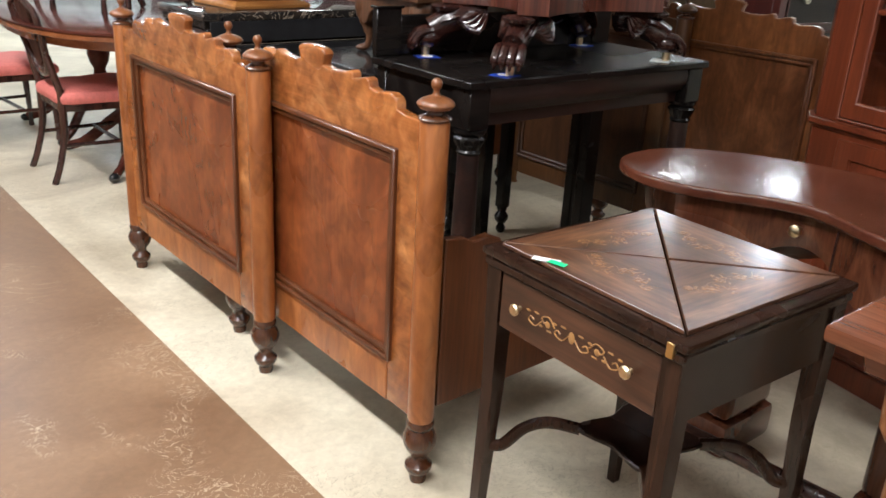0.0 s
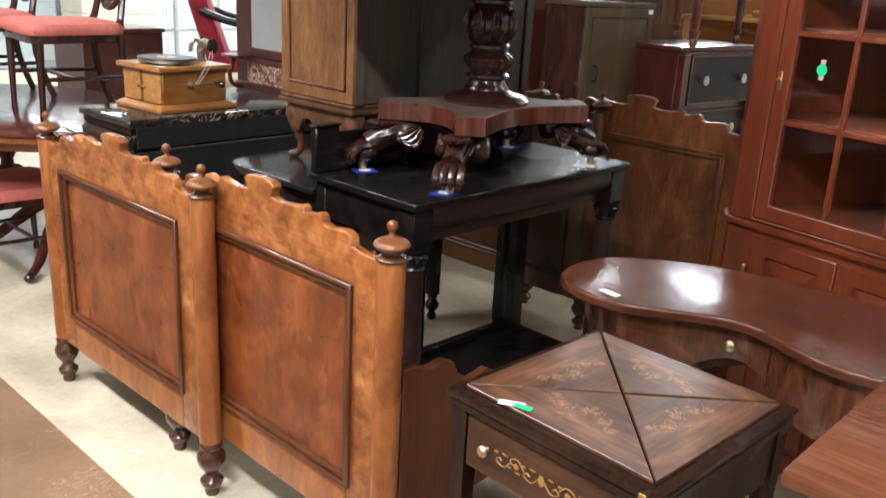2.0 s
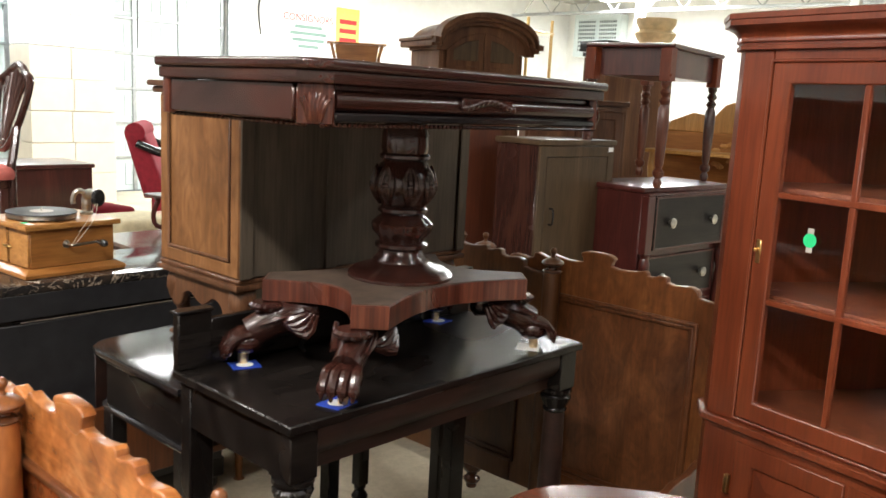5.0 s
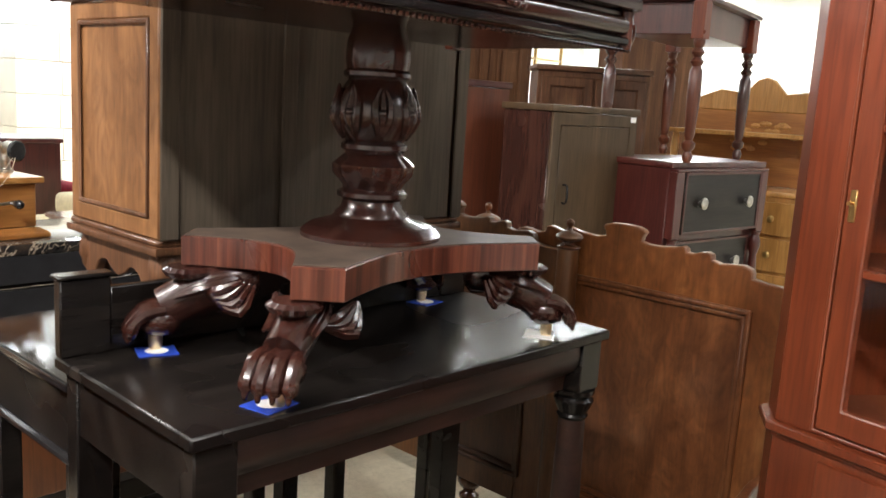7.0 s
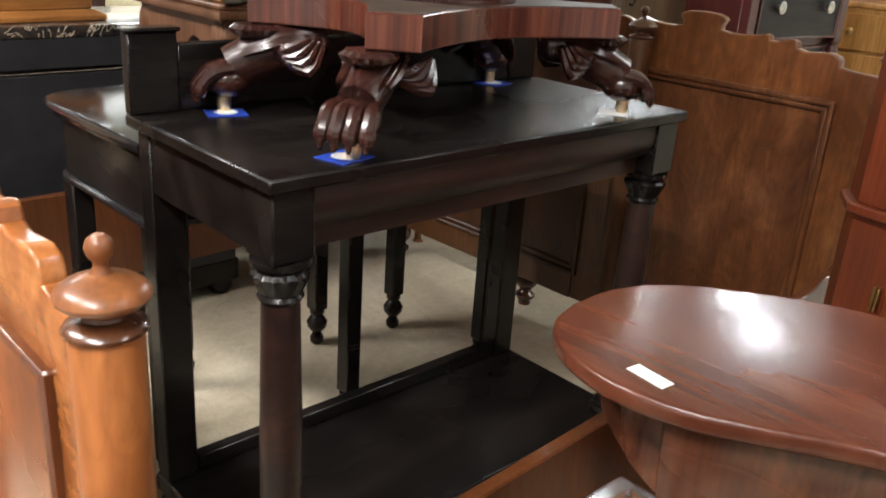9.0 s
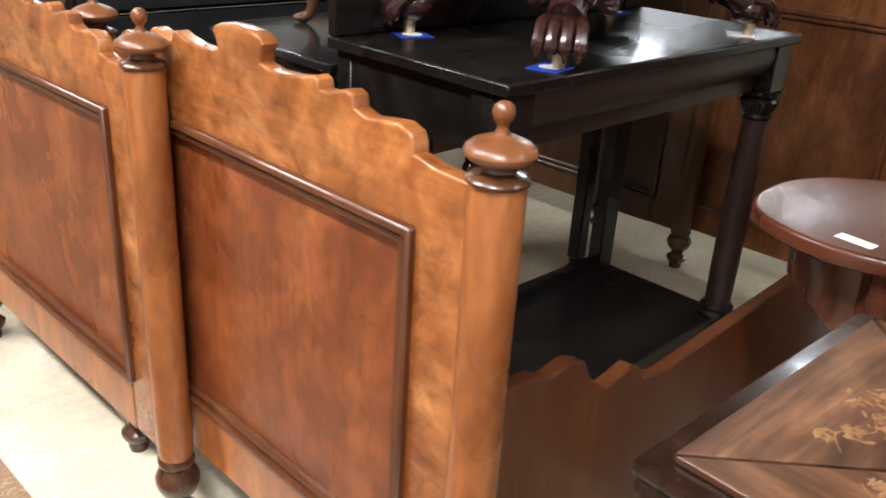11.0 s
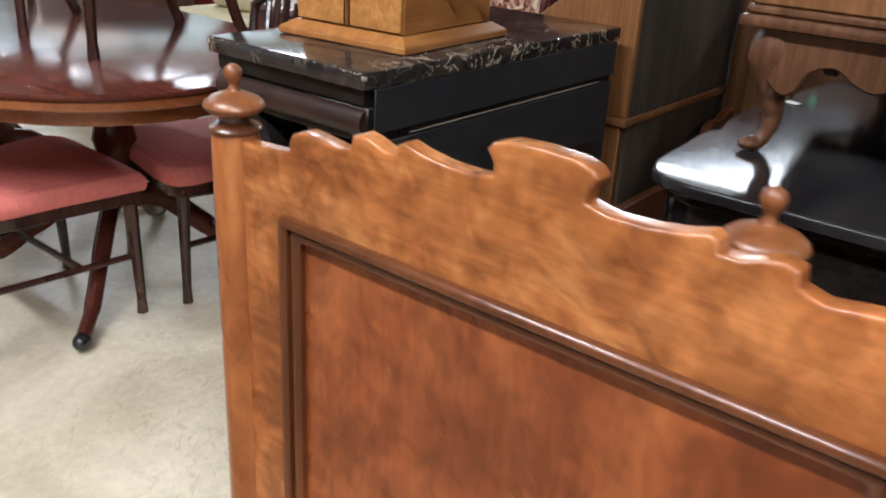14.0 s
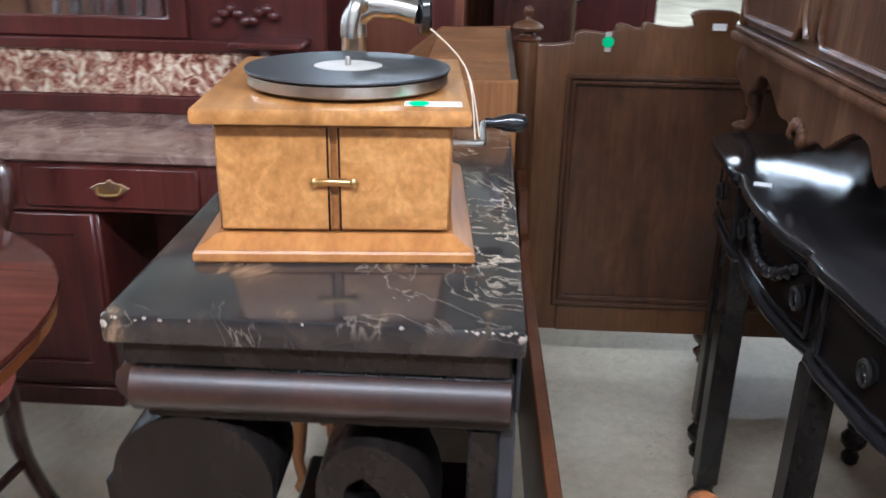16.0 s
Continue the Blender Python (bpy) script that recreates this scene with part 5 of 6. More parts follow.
# ---- marble-topped scroll table ----
def marble_table():
    t = thing("marble_pier_table", "black marble-topped pier table with bold scroll supports", "console table", 1.42, 3.12)
    w, d = .885, .43
    part("marble_top", box(0, w, 0, d, .893, .925, .006, seg=2), MARBLE, t, "chipped black marble slab with tan veins")
    # chipped pale arris at the near edge
    chips = None
    rng = random.Random(11)
    for k in range(22):
        y = rng.choice((rng.uniform(.01, .06), rng.uniform(.3, d - .01), rng.uniform(.01, d - .01)))
        chips = ball(.003, y, .9215 + rng.uniform(-.002, .001), .0042, rng.uniform(.0015, .0045), rng.uniform(.001, .002), chips, 6, 4)
    for y in (.006, d - .006):
        chips = ball(.005, y, .915, .006, .007, .008, chips, 8, 6)
    tagged(part("edge_chips", chips, CHIP, t, "pale chips along the marble edge"), kind="stuff")
    part("neck", box(.012, w - .01, .012, d - .014, .862, .8925, .003), EBONY, t)
    part("frieze", box(.016, w - .014, .008, d - .03, .795, .8615, .004), EBONY, t)
    part("end_torus", tube([(.026, .012, .832), (.026, d - .02, .832)], .027, 14), EMPIRE, t, "rounded dark frieze roll")
    part("front_torus", tube([(.026, d - .022, .832), (w - .02, d - .022, .832)], .027, 14), EMPIRE, t)
    part("back_panel", box(.03, w - .01, .004, .022, .1, .794, .002), BLACK_DULL, t, "flat black back with an open joint")
    part("back_upper", box(.03, w - .01, .002, .007, .812, .8915, .001), BLACK_DULL, t)
    part("joint", box(.12, w - .08, .0005, .0035, .8008, .8022, 0), CHIP, t)
    part("back_inset", box(.36, w - .06, .0, .0045, .2, .66, .003), EMPIRE, t)
    part("platform", box(.0, w, .0, d - .01, .05, .13, .006), EBONY, t)
    for x in (.05, w - .05):
        for y in (.05, d - .07):
            part("bun_foot", lathe([(.03, 0), (.04, .012), (.042, .03), (.035, .05)], 18, x, y), EBONY, t)

    def ribbon(pts, wd):
        q = smooth_line([(0, *p) for p in pts], 7)
        n = len(q)
        wl = [wd[min(int(i * (len(wd) - 1) / (n - 1)), len(wd) - 2)] + (wd[min(int(i * (len(wd) - 1) / (n - 1)) + 1, len(wd) - 1)] - wd[min(int(i * (len(wd) - 1) / (n - 1)), len(wd) - 2)]) * ((i * (len(wd) - 1) / (n - 1)) % 1) for i in range(n)]
        L, R = [], []
        for i in range(n):
            dd = (q[min(i + 1, n - 1)] - q[max(i - 1, 0)]).normalized()
            nx, nz = -dd.z, dd.y
            L.append((q[i].y + nx * wl[i], q[i].z + nz * wl[i]))
            R.append((q[i].y - nx * wl[i], q[i].z - nz * wl[i]))
        return L, R
    for xa, xb in ((.022, .125), (w - .13, w - .03)):
        # path from the front disc, under, and up into the volute by the back
        pts = [(.425, .71), (.41, .62), (.36, .545), (.29, .505), (.21, .51), (.145, .56), (.115, .64), (.125, .71), (.165, .745), (.2, .725), (.205, .69), (.18, .675)]
        wd = [.035, .04, .042, .042, .04, .036, .03, .026, .022, .018, .014, .008]
        L, R = ribbon(pts, wd)
        bm = bmesh.new()
        rows = [[bm.verts.new((xx, *p)) for p in side] for xx in (xa, xb) for side in (L, R)]
        n = len(L)
        for i in range(n - 1):
            for r0, r1 in ((0, 1), (3, 2), (2, 0), (1, 3)):
                bm.faces.new((rows[r0][i], rows[r0][i + 1], rows[r1][i + 1], rows[r1][i]))
        bm.faces.new((rows[0][0], rows[1][0], rows[3][0], rows[2][0]))
        bm.faces.new((rows[0][-1], rows[2][-1], rows[3][-1], rows[1][-1]))
        sc = part("scroll_support", bm, EBONY, t, "bold black scroll support")
        part("scroll_disc", lathe([(.09, 0), (.092, .004), (.092, xb - xa - .002), (.088, xb - xa + .002)], 36), EBONY, sc, "", Matrix.Translation((xa - .001, .36, .705)) @ Matrix.Rotation(radians(90), 4, "Y"))
        part("scroll_stem", prism([(.2, .13), (.34, .13), (.33, .3), (.36, .42), (.35, .515), (.22, .5), (.2, .4), (.225, .3)], "x", xa + .01, xb - .01, .006), EBONY, t)
        part("back_pillar", box(xa, xb, .022, .055, .13, .795, .004), EBONY, t)
    return t


marble_table()


# ---- table-top gramophone ----
def gramophone():
    g = thing("gramophone", "golden oak table gramophone with record and crank", "gramophone", 1.748, 3.35, .925, 4.5)
    fit = Matrix.Diagonal((.88, .98, 1, 1))
    # faces the aisle (-x)
    part("base", prism([(-.205, -.165), (.205, -.165), (.205, .165), (-.205, .165)], "z", .001, .016, .003), GOLD_OAK_SIDE, g, "moulded oak base")
    bm = bmesh.new()
    a = [bm.verts.new((x, y, .0165)) for x, y in ((-.203, -.163), (.203, -.163), (.203, .163), (-.203, .163))]
    b = [bm.verts.new((x, y, .03)) for x, y in ((-.178, -.14), (.178, -.14), (.178, .14), (-.178, .14))]
    bm.faces.new(a[::-1])
    bm.faces.new(b)
    for k in range(4):
        bm.faces.new((a[k], a[(k + 1) % 4], b[(k + 1) % 4], b[k]))
    part("base_bevel", bm, GOLD_OAK_SIDE, g, "", None, False)
    part("body", box(-.17, .172, -.137, .137, .0305, .16, .003), GOLD_OAK_SIDE, g, "amber oak case")
    for s in (-1, 1):
        dr = part("door", box(-.178, -.1705, min(s * .004, s * .134), max(s * .004, s * .134), .034, .156, .002), GOLD_OAK, g, "golden bird's-eye oak door")
        part("stringing", box(-.1795, -.1783, s * .0065 - .0012, s * .0065 + .0012, .034, .156, 0), ROSE_DARK, dr)
    part("latch", box(-.186, -.178, -.022, .022, .089, .097, .002), BRASS, g, "brass door latch")
    for s in (-1, 1):
        part("latch_end", ball(-.184, s * .023, .093, .004, .005, .006), BRASS, g)
    part("lid", prism([(-.197, -.157), (.19, -.157), (.19, .157), (-.197, .157)], "z", .1605, .18, .006, seg=2), GOLD_OAK, g, "oak lid with moulded edge")
    pl = part("turntable", lathe([(.1, .1805), (.118, .184), (.124, .187), (.124, .199), (.12, .201)], 48), NICKEL, g, "nickel-rimmed turntable", pose(-.05, -.01, 0))
    rec = part("record", lathe([(.126, .2015), (.127, .203), (.126, .2045), (.05, .204), (.045, .2045)], 64), VINYL, g, "shellac record", pose(-.05, -.01, 0))
    part("record_label", lathe([(.042, .2046), (.042, .2052)], 32), LABEL, rec)
    part("spindle", lathe([(.0035, .205), (.0035, .214), (.002, .216)], 10), NICKEL, rec)
    part("arm_pillar", lathe([(.026, .1805), (.026, .188), (.018, .193), (.017, .215), (.019, .22)], 20), NICKEL, g, "", pose(.14, -.005, 0))
    arm = tube(smooth_line([(.14, -.005, .215), (.141, -.007, .24), (.138, -.028, .257), (.133, -.06, .257), (.128, -.095, .25)], 5), [.0185] * 5 + [.018] * 5 + [.0175] * 5 + [.016] * 6, 14)
    part("tone_arm", arm, NICKEL, g, "curved nickel tone arm")
    part("arm_bend", tube(smooth_line([(.135, -.02, .25), (.11, -.018, .268), (.09, -.012, .262), (.083, -.006, .24), (.085, -.004, .222)], 4), .0095, 10), NICKEL, g)
    part("sound_box", lathe([(.008, 0), (.03, .004), (.031, .014), (.026, .018)], 24), BLACK, g, "", pose(.127, -.094, .25, 90, 0, 10))
    part("crank_boss", lathe([(.014, 0), (.014, .004), (.008, .006), (.008, .012)], 16), NICKEL, g, "", pose(-.03, -.137, .105, 90, 0, 0))
    part("crank_arm", tube(smooth_line([(-.03, -.145, .105), (-.03, -.175, .105), (-.022, -.183, .106), (.05, -.186, .11), (.065, -.19, .112)], 4), .0045, 8), NICKEL, g, "bent nickel crank")
    part("crank_handle", lathe([(.006, 0), (.0075, .006), (.006, .01), (.0085, .018), (.0125, .032), (.0135, .044), (.011, .055), (.005, .06)], 16), BLACK, g, "black pear-shaped crank handle", pose(.065, -.19, .112, 90, 0, 0))
    part("twine", tube(smooth_line([(.125, -.1, .24), (.05, -.16, .19), (-.025, -.172, .108)], 5), .0011, 5), TWINE, g)
    part("twine", tube(smooth_line([(.128, -.102, .24), (.07, -.162, .185), (-.015, -.178, .11)], 5), .0011, 5), TWINE, g)
    for q in g.children:
        q.matrix_basis = fit @ q.matrix_basis
    return g


gramophone()
tk = thing("price_ticket", "white price ticket with green dot on the gramophone lid", "ticket", 1.612, 3.235, 1.1055, 92)
part("slip", box(-.04, .024, -.011, .011, 0, .001, 0), WHITE, tk)
part("dot", lathe([(.012, .001), (.012, .0016)], 18), GREEN, tk, "", pose(.008, .002, 0))


# ---- slant-front desk ----
def slant_desk():
    s = thing("slant_desk", "brown walnut slant-front desk with its plain back turned out", "desk", 2.36, 3.105)
    w = .84
    side = [(0, .69), (0, .993), (.2, .985), (.29, .915), (.42, .74), (.42, .69)]
    for xa, xb in ((0, .02), (w - .02, w)):
        part("upper_side", prism(side, "x", xa, xb, .003), DESK_WOOD, s)
    part("top", box(.0205, w - .0205, .012, .2, .972, .99, .004), DESK_WOOD, s, "narrow desk top")
    part("slant_lid", prism([(.202, .985), (.29, .913), (.418, .742), (.405, .735), (.28, .9), (.2, .968)], "x", .021, w - .021, .002), DESK_WOOD, s, "sloping fall front")
    part("back", box(.021, w - .021, .0, .0115, .18, .985, .001), BACKBOARD, s, "dull unfinished back board")
    part("waist", box(-.012, w + .012, -.008, .435, .668, .6895, .007, seg=2), DESK_WOOD, s)
    for xa, xb in ((0, .03), (w - .03, w)):
        part("lower_side", box(xa, xb, .012, .42, .18, .667, .003), DESK_WOOD, s)
    for k in range(3):
        dr = part("drawer", box(.035, w - .035, .395, .418, .2 + k * .155, .345 + k * .155, .004), DESK_WOOD, s)
        for x in (.2, w - .2):
            part("pull", tube([(x - .03, .418, .27 + k * .155), (x, .436, .262 + k * .155), (x + .03, .418, .27 + k * .155)], .004, 6), BRASS, dr)
    for x in (.03, w - .03):
        for y in (.04, .39):
            part("leg", tube(smooth_line([(x, y, .18), (x, y, .1), (x, y, .04), (x, y, .0)], 3), [.025] * 3 + [.018] * 3 + [.015] * 3 + [.024], 10), DESK_WOOD, s)
    return s


slant_desk()
price_dot(pose(2.984, 2.85, .985, 0, -90, 0) @ pose(0, 0, 0, 0, 0, 90), .015)
tk = thing("price_ticket", "small white ticket on the headboard", "ticket", 2.984, 2.565, 1.03, 0)
part("slip", box(-.001, 0, -.018, .018, -.009, .009, 0), WHITE, tk)


# ---- dining group ----
def dining_table():
    t = thing("dining_table", "glossy dark mahogany oval dining table on splayed pedestals", "dining table", 1.63, 4.66)

    def oval(e):
        return [((.57 - e) * math.copysign(abs(math.cos(a)) ** .85, math.cos(a)), (.88 - e) * math.copysign(abs(math.sin(a)) ** .85, math.sin(a))) for a in [2 * math.pi * k / 72 for k in range(72)]]
    part("tabletop", prism(oval(0), "z", .742, .757, .006, seg=2), DINING, t, "mirror-polished oval top")
    part("edge_band", prism(oval(.006), "z", .716, .7415, .004), DINING_EDGE, t, "paler reeded edge")
    part("apron", prism(oval(.06), "z", .67, .7155, .002), DINING_EDGE, t)
    for cy in (-.18, .62):
        part("pedestal", lathe([(.05, .24), (.062, .27), (.06, .3), (.036, .33), (.034, .36), (.055, .4), (.066, .45), (.052, .52), (.036, .56), (.04, .6), (.055, .62), (.06, .67)], 28, .1, cy), DINING, t, "turned pedestal")
        for k in range(4):
            a = radians(45 + 90 * k)
            ca, sa = math.cos(a), math.sin(a)
            ln = .52
            pts = [(.1 + ca * r * ln, cy + sa * r * ln, z) for r, z in ((.06, .27), (.25, .26), (.5, .17), (.75, .07), (.95, .03))]
            leg = part("splay_leg", tube(smooth_line(pts, 5), [.03] * 5 + [.027] * 6 + [.024] * 5 + [.02] * 5, 10, None, 1.25), DINING, t, "sabre leg")
            part("toe_cap", ball(.1 + ca * ln * .97, cy + sa * ln * .97, .026, .034, .026, .024, None, 12, 8, pose(0, 0, 0, 0, 0, 45 + 90 * k)), BLACK, leg, "dark cast toe cap")
    return t


dining_table()


def shield_chair(x, y, z, rz, made=[]):
    if made:
        return copy_thing(made[0], pose(x, y, z, 0, 0, rz))
    c = thing("dining_chair", "shield-back mahogany dining chair with coral pink seat", "chair", x, y, z, rz, "shield-back dining chairs")
    seat = [(.23, -.25), (.245, 0), (.23, .25), (.0, .225), (-.2, .195), (-.215, 0), (-.2, -.195), (.0, -.225)]
    sp = [(p.x, p.y) for p in smooth_line([(*q, 0) for q in seat + seat[:1]], 4)[:-1]]
    part("seat_rail", prism([(a * .97, b * .97) for a, b in sp], "z", .385, .425, .003), CHAIR, c)
    bm = bmesh.new()
    rings = []
    for f, zz in ((1.0, .426), (1.02, .44), (1.02, .462), (.97, .482), (.8, .494), (.4, .5)):
        rings.append([bm.verts.new((a * f, b * f, zz)) for a, b in sp])
    for lo, hi in zip(rings, rings[1:]):
        for k in range(len(sp)):
            bm.faces.new((lo[k], lo[(k + 1) % len(sp)], hi[(k + 1) % len(sp)], hi[k]))
    bm.faces.new(rings[0][::-1])
    bm.faces.new(rings[-1])
    part("seat", bm, PINK, c, "padded coral pink seat")
    for s in (-1, 1):
        lg = tube([(.2, s * .215, .39), (.205, s * .215, .2), (.208, s * .215, .05), (.208, s * .215, 0)], [.021, .017, .014, .017], 8)
        part("front_leg", lg, CHAIR, c)
        part("back_leg", tube(smooth_line([(-.2, s * .17, .5), (-.2, s * .175, .38), (-.205, s * .175, .25), (-.24, s * .18, .1), (-.275, s * .185, 0)], 4), [.019] * 9 + [.017] * 8, 8), CHAIR, c)
        part("side_stretcher", tube([(.2, s * .205, .2), (-.205, s * .172, .2)], .011, 8), CHAIR, c)
    part("cross_stretcher", tube([(.05, -.19, .2), (.05, .19, .2)], .011, 8), CHAIR, c)

    def bx(zz):
        return -.205 - .2 * (zz - .5)
    half = [(.0, .555), (.05, .565), (.1, .61), (.15, .69), (.185, .79), (.195, .87), (.175, .905), (.12, .925), (.06, .955), (.0, .97)]
    for s in (-1, 1):
        part("shield_frame", tube(smooth_line([(bx(zz), s * yy, zz) for yy, zz in half], 4), .0155, 8, None, 1.1), CHAIR, c, "carved shield-shaped back frame")
        part("back_stile", tube(smooth_line([(-.2, s * .17, .48), (bx(.58), s * .155, .58), (bx(.66), s * .14, .67)], 4), .018, 8), CHAIR, c)
    part("shield_base", ball(bx(.575), 0, .58, .014, .06, .03), CHAIR, c)
    for k in range(5):
        u = (k - 2) / 2
        part("splat_rib", tube(smooth_line([(bx(.58), .02 * u, .58), (bx(.7), .055 * u, .7), (bx(.82), .1 * u, .82), (bx(.93), .12 * u, .945 - .035 * abs(u))], 4), [.008] * 5 + [.009] * 4 + [.011] * 4, 7), CHAIR, c)
    made.append(c)
    for q in c.children_recursive:
        q.data.transform(Matrix.Diagonal((1, 1, .91, 1)))
    made.append(c)
    return c


shield_chair(1.40, 4.42, 0, 0)
shield_chair(1.76, 4.4, .7575, 176)
shield_chair(1.62, 5.1, .7575, 175)
shield_chair(1.98, 4.34, 0, 170)
shield_chair(1.18, 5.29, 0, 4)


# ---- marble-topped vanity ----
def vanity():
    v = thing("vanity_dresser", "maroon mahogany vanity with brown marble top and tall mirror", "vanity", 2.65, 3.62)
    w = 1.33
    part("marble_top", box(-.015, .45, -.01, w, .712, .738, .005), MARBLE_BROWN, v, "veined brown marble top")
    part("frieze", box(.0, .44, 0, w - .01, .58, .7115, .003), MAROON, v)
    for ya, yb in ((.02, .225), (.245, .69), (.715, 1.18)):
        dr = part("drawer", box(-.012, .0, ya, yb, .595, .7, .004), MAROON, v, "shallow maroon drawer")
        yc = (ya + yb) / 2
        plate = [(-.05, 0), (-.03, .012), (-.012, .014), (0, .024), (.012, .014), (.03, .012), (.05, 0), (.03, -.012), (.012, -.014), (0, -.024), (-.012, -.014), (-.03, -.012)]
        part("handle_plate", prism([(yc + a, .648 + b) for a, b in plate], "x", -.016, -.012, .001), PALE_BRASS, dr, "engraved brass handle plate")
        part("bail", tube(smooth_line([(-.016, yc - .03, .652), (-.028, yc - .024, .636), (-.028, yc + .024, .636), (-.016, yc + .03, .652)], 3), .003, 6), BRASS, dr)
    for ya, yb in ((.0, .22), (.525, 1.2)):
        part("pedestal", box(.02, .43, ya, yb, .06, .579, .004), MAROON, v)
        part("pedestal_door", square_ring("x", .008, .0195, ya + .01, yb - .01, .08, .57, .06, .004), MAROON, v)
        part("plinth", box(.01, .44, ya - .004, yb + .004, 0, .0595, .004), MAROON, v)
    part("kneehole_back", box(.38, .4, .22, .525, .06, .579, 0), MAROON, v)
    part("back_post_board", box(.43, .46, .0, w - .01, .7385, 1.68, .004), MAROON, v, "tall maroon back")
    part("ledge", box(.405, .43, .1, 1.3, .7385, .79, .004), MAROON, v)
    part("splash", box(.415, .4295, .2, 1.18, .79, .918, .002), ROUGE, v, "red and cream marble splashback")
    part("splash_rail", box(.4, .4295, .08, 1.26, .918, .95, .004), MAROON, v)
    part("mirror_frame", square_ring("x", .412, .4295, .38, 1.2, .9505, 1.62, .06, .006), MAROON, v)
    part("mirror", box(.42, .4285, .44, 1.14, 1.01, 1.56, 0), MIRROR, v, "bevelled mirror")
    for y in (.15, 1.22):
        part("candle_shelf", box(.3, .4295, y - .11, y + .09, .945, .962, .005), MAROON, v, "small bracket shelf")
        part("shelf_bracket", tube(smooth_line([(.42, y, .76), (.33, y, .78), (.31, y, .85), (.34, y, .93), (.32, y, .944)], 4), .014, 8), MAROON, v, "scrolled shelf bracket")
    cr = None
    for k in range(9):
        cr = ball(.415, .14 + .02 * k, 1.02 + .018 * math.sin(k * 1.3), .012, .018, .014, cr, 8, 6)
    part("carving", cr, MAROON, v, "carved leaf ornament")
    part("crest", prism([(.0, 1.6805), (w - .01, 1.6805), (w - .02, 1.71), (.01, 1.71)], "x", .42, .468, .004), MAROON, v)
    return v


vanity()


# ---- cases behind the beds ----
def case(name, label, category, x, y, rz, w, d, h, mat, body=None, z=0.0, group=""):
    """A plain carcass whose front, facing -y before the turn, starts at its left corner."""
    c = thing(name, label, category, x, y, z, rz, group)
    part("carcass", box(0, w, .014, d, .06, h - .03, .003), body or mat, c)
    part("top", box(-.012, w + .012, -.006, d + .008, h - .0295, h, .006, seg=2), mat, c)
    part("plinth", box(-.004, w + .004, .004, d, 0, .0595, .004), mat, c)
    return c


# olive-brown single-door cabinet
c = case("locker_cabinet", "olive-brown cabinet with one flat door and black pull", "cabinet", 3.93, 2.85, -6, .6, .3, 1.41, DULL, CHAIR)
part("door_frame", square_ring("y", -.002, .0135, .0, .6, .062, 1.378, .055, .004), DULL, c)
dr = part("door", box(.058, .542, .0, .0135, .12, 1.32, .002), DULL, c, "flat olive-brown door")
part("pull", tube(smooth_line([(.1, .0, 1.06), (.1, -.025, 1.055), (.1, -.025, .985), (.1, .0, .98)], 3), .005, 8), BLACK, dr, "black bail pull")
tk = thing("price_ticket", "white ticket at the cabinet's top corner", "ticket", 4.49, 2.79, 1.36, -6)
part("slip", box(-.02, .02, -.003, -.002, -.012, .012, 0), WHITE, tk)

# arched armoire
a = thing("armoire", "brown walnut armoire with arched bonnet top and panelled doors", "armoire", 5.69, 5.18, 0, -20)
a.scale = (.94, 1, 1.085)
W, D = .86, .55
part("carcass", box(0, W, .02, D, .1, 1.83, .004), ARMOIRE, a)
part("plinth", box(-.015, W + .015, .005, D, 0, .0995, .006), ARMOIRE, a)
arch = [(W / 2 + (W / 2 + .02) * math.cos(math.pi * k / 24), 1.86 + .21 * math.sin(math.pi * k / 24) ** .9) for k in range(25)]
part("bonnet", prism([(W + .03, 1.8305)] + arch + [(-.03, 1.8305)], "y", .0, D, .006), ARMOIRE, a, "arched bonnet")
for e, y0, y1 in ((.0, -.06, .05), (.025, -.1, .03), (.05, -.13, .0)):
    cor = [(W / 2 + (W / 2 + .02 + e) * math.cos(math.pi * k / 24), 1.862 + e + (.21) * math.sin(math.pi * k / 24) ** .9) for k in range(25)]
    ring = [(W + .07 + e, 1.862 + e)] + cor + [(-.07 - e, 1.862 + e)]
    inner = [(x, z - .04) for x, z in ring[::-1]]
    part("arched_cornice", prism(ring + inner, "y", y0, y1, .004), ARMOIRE, a, "moulded arched cornice")
for xa, xb in ((-.12, -.0305), (W + .0305, W + .12)):
    part("side_cornice", box(xa, xb, -.06, D, 1.85, 1.895, .012, seg=2), ARMOIRE, a)
    part("side_fillet", box(xa - .015, xb + .015, -.08, D, 1.8955, 1.92, .006, seg=2), ARMOIRE, a)
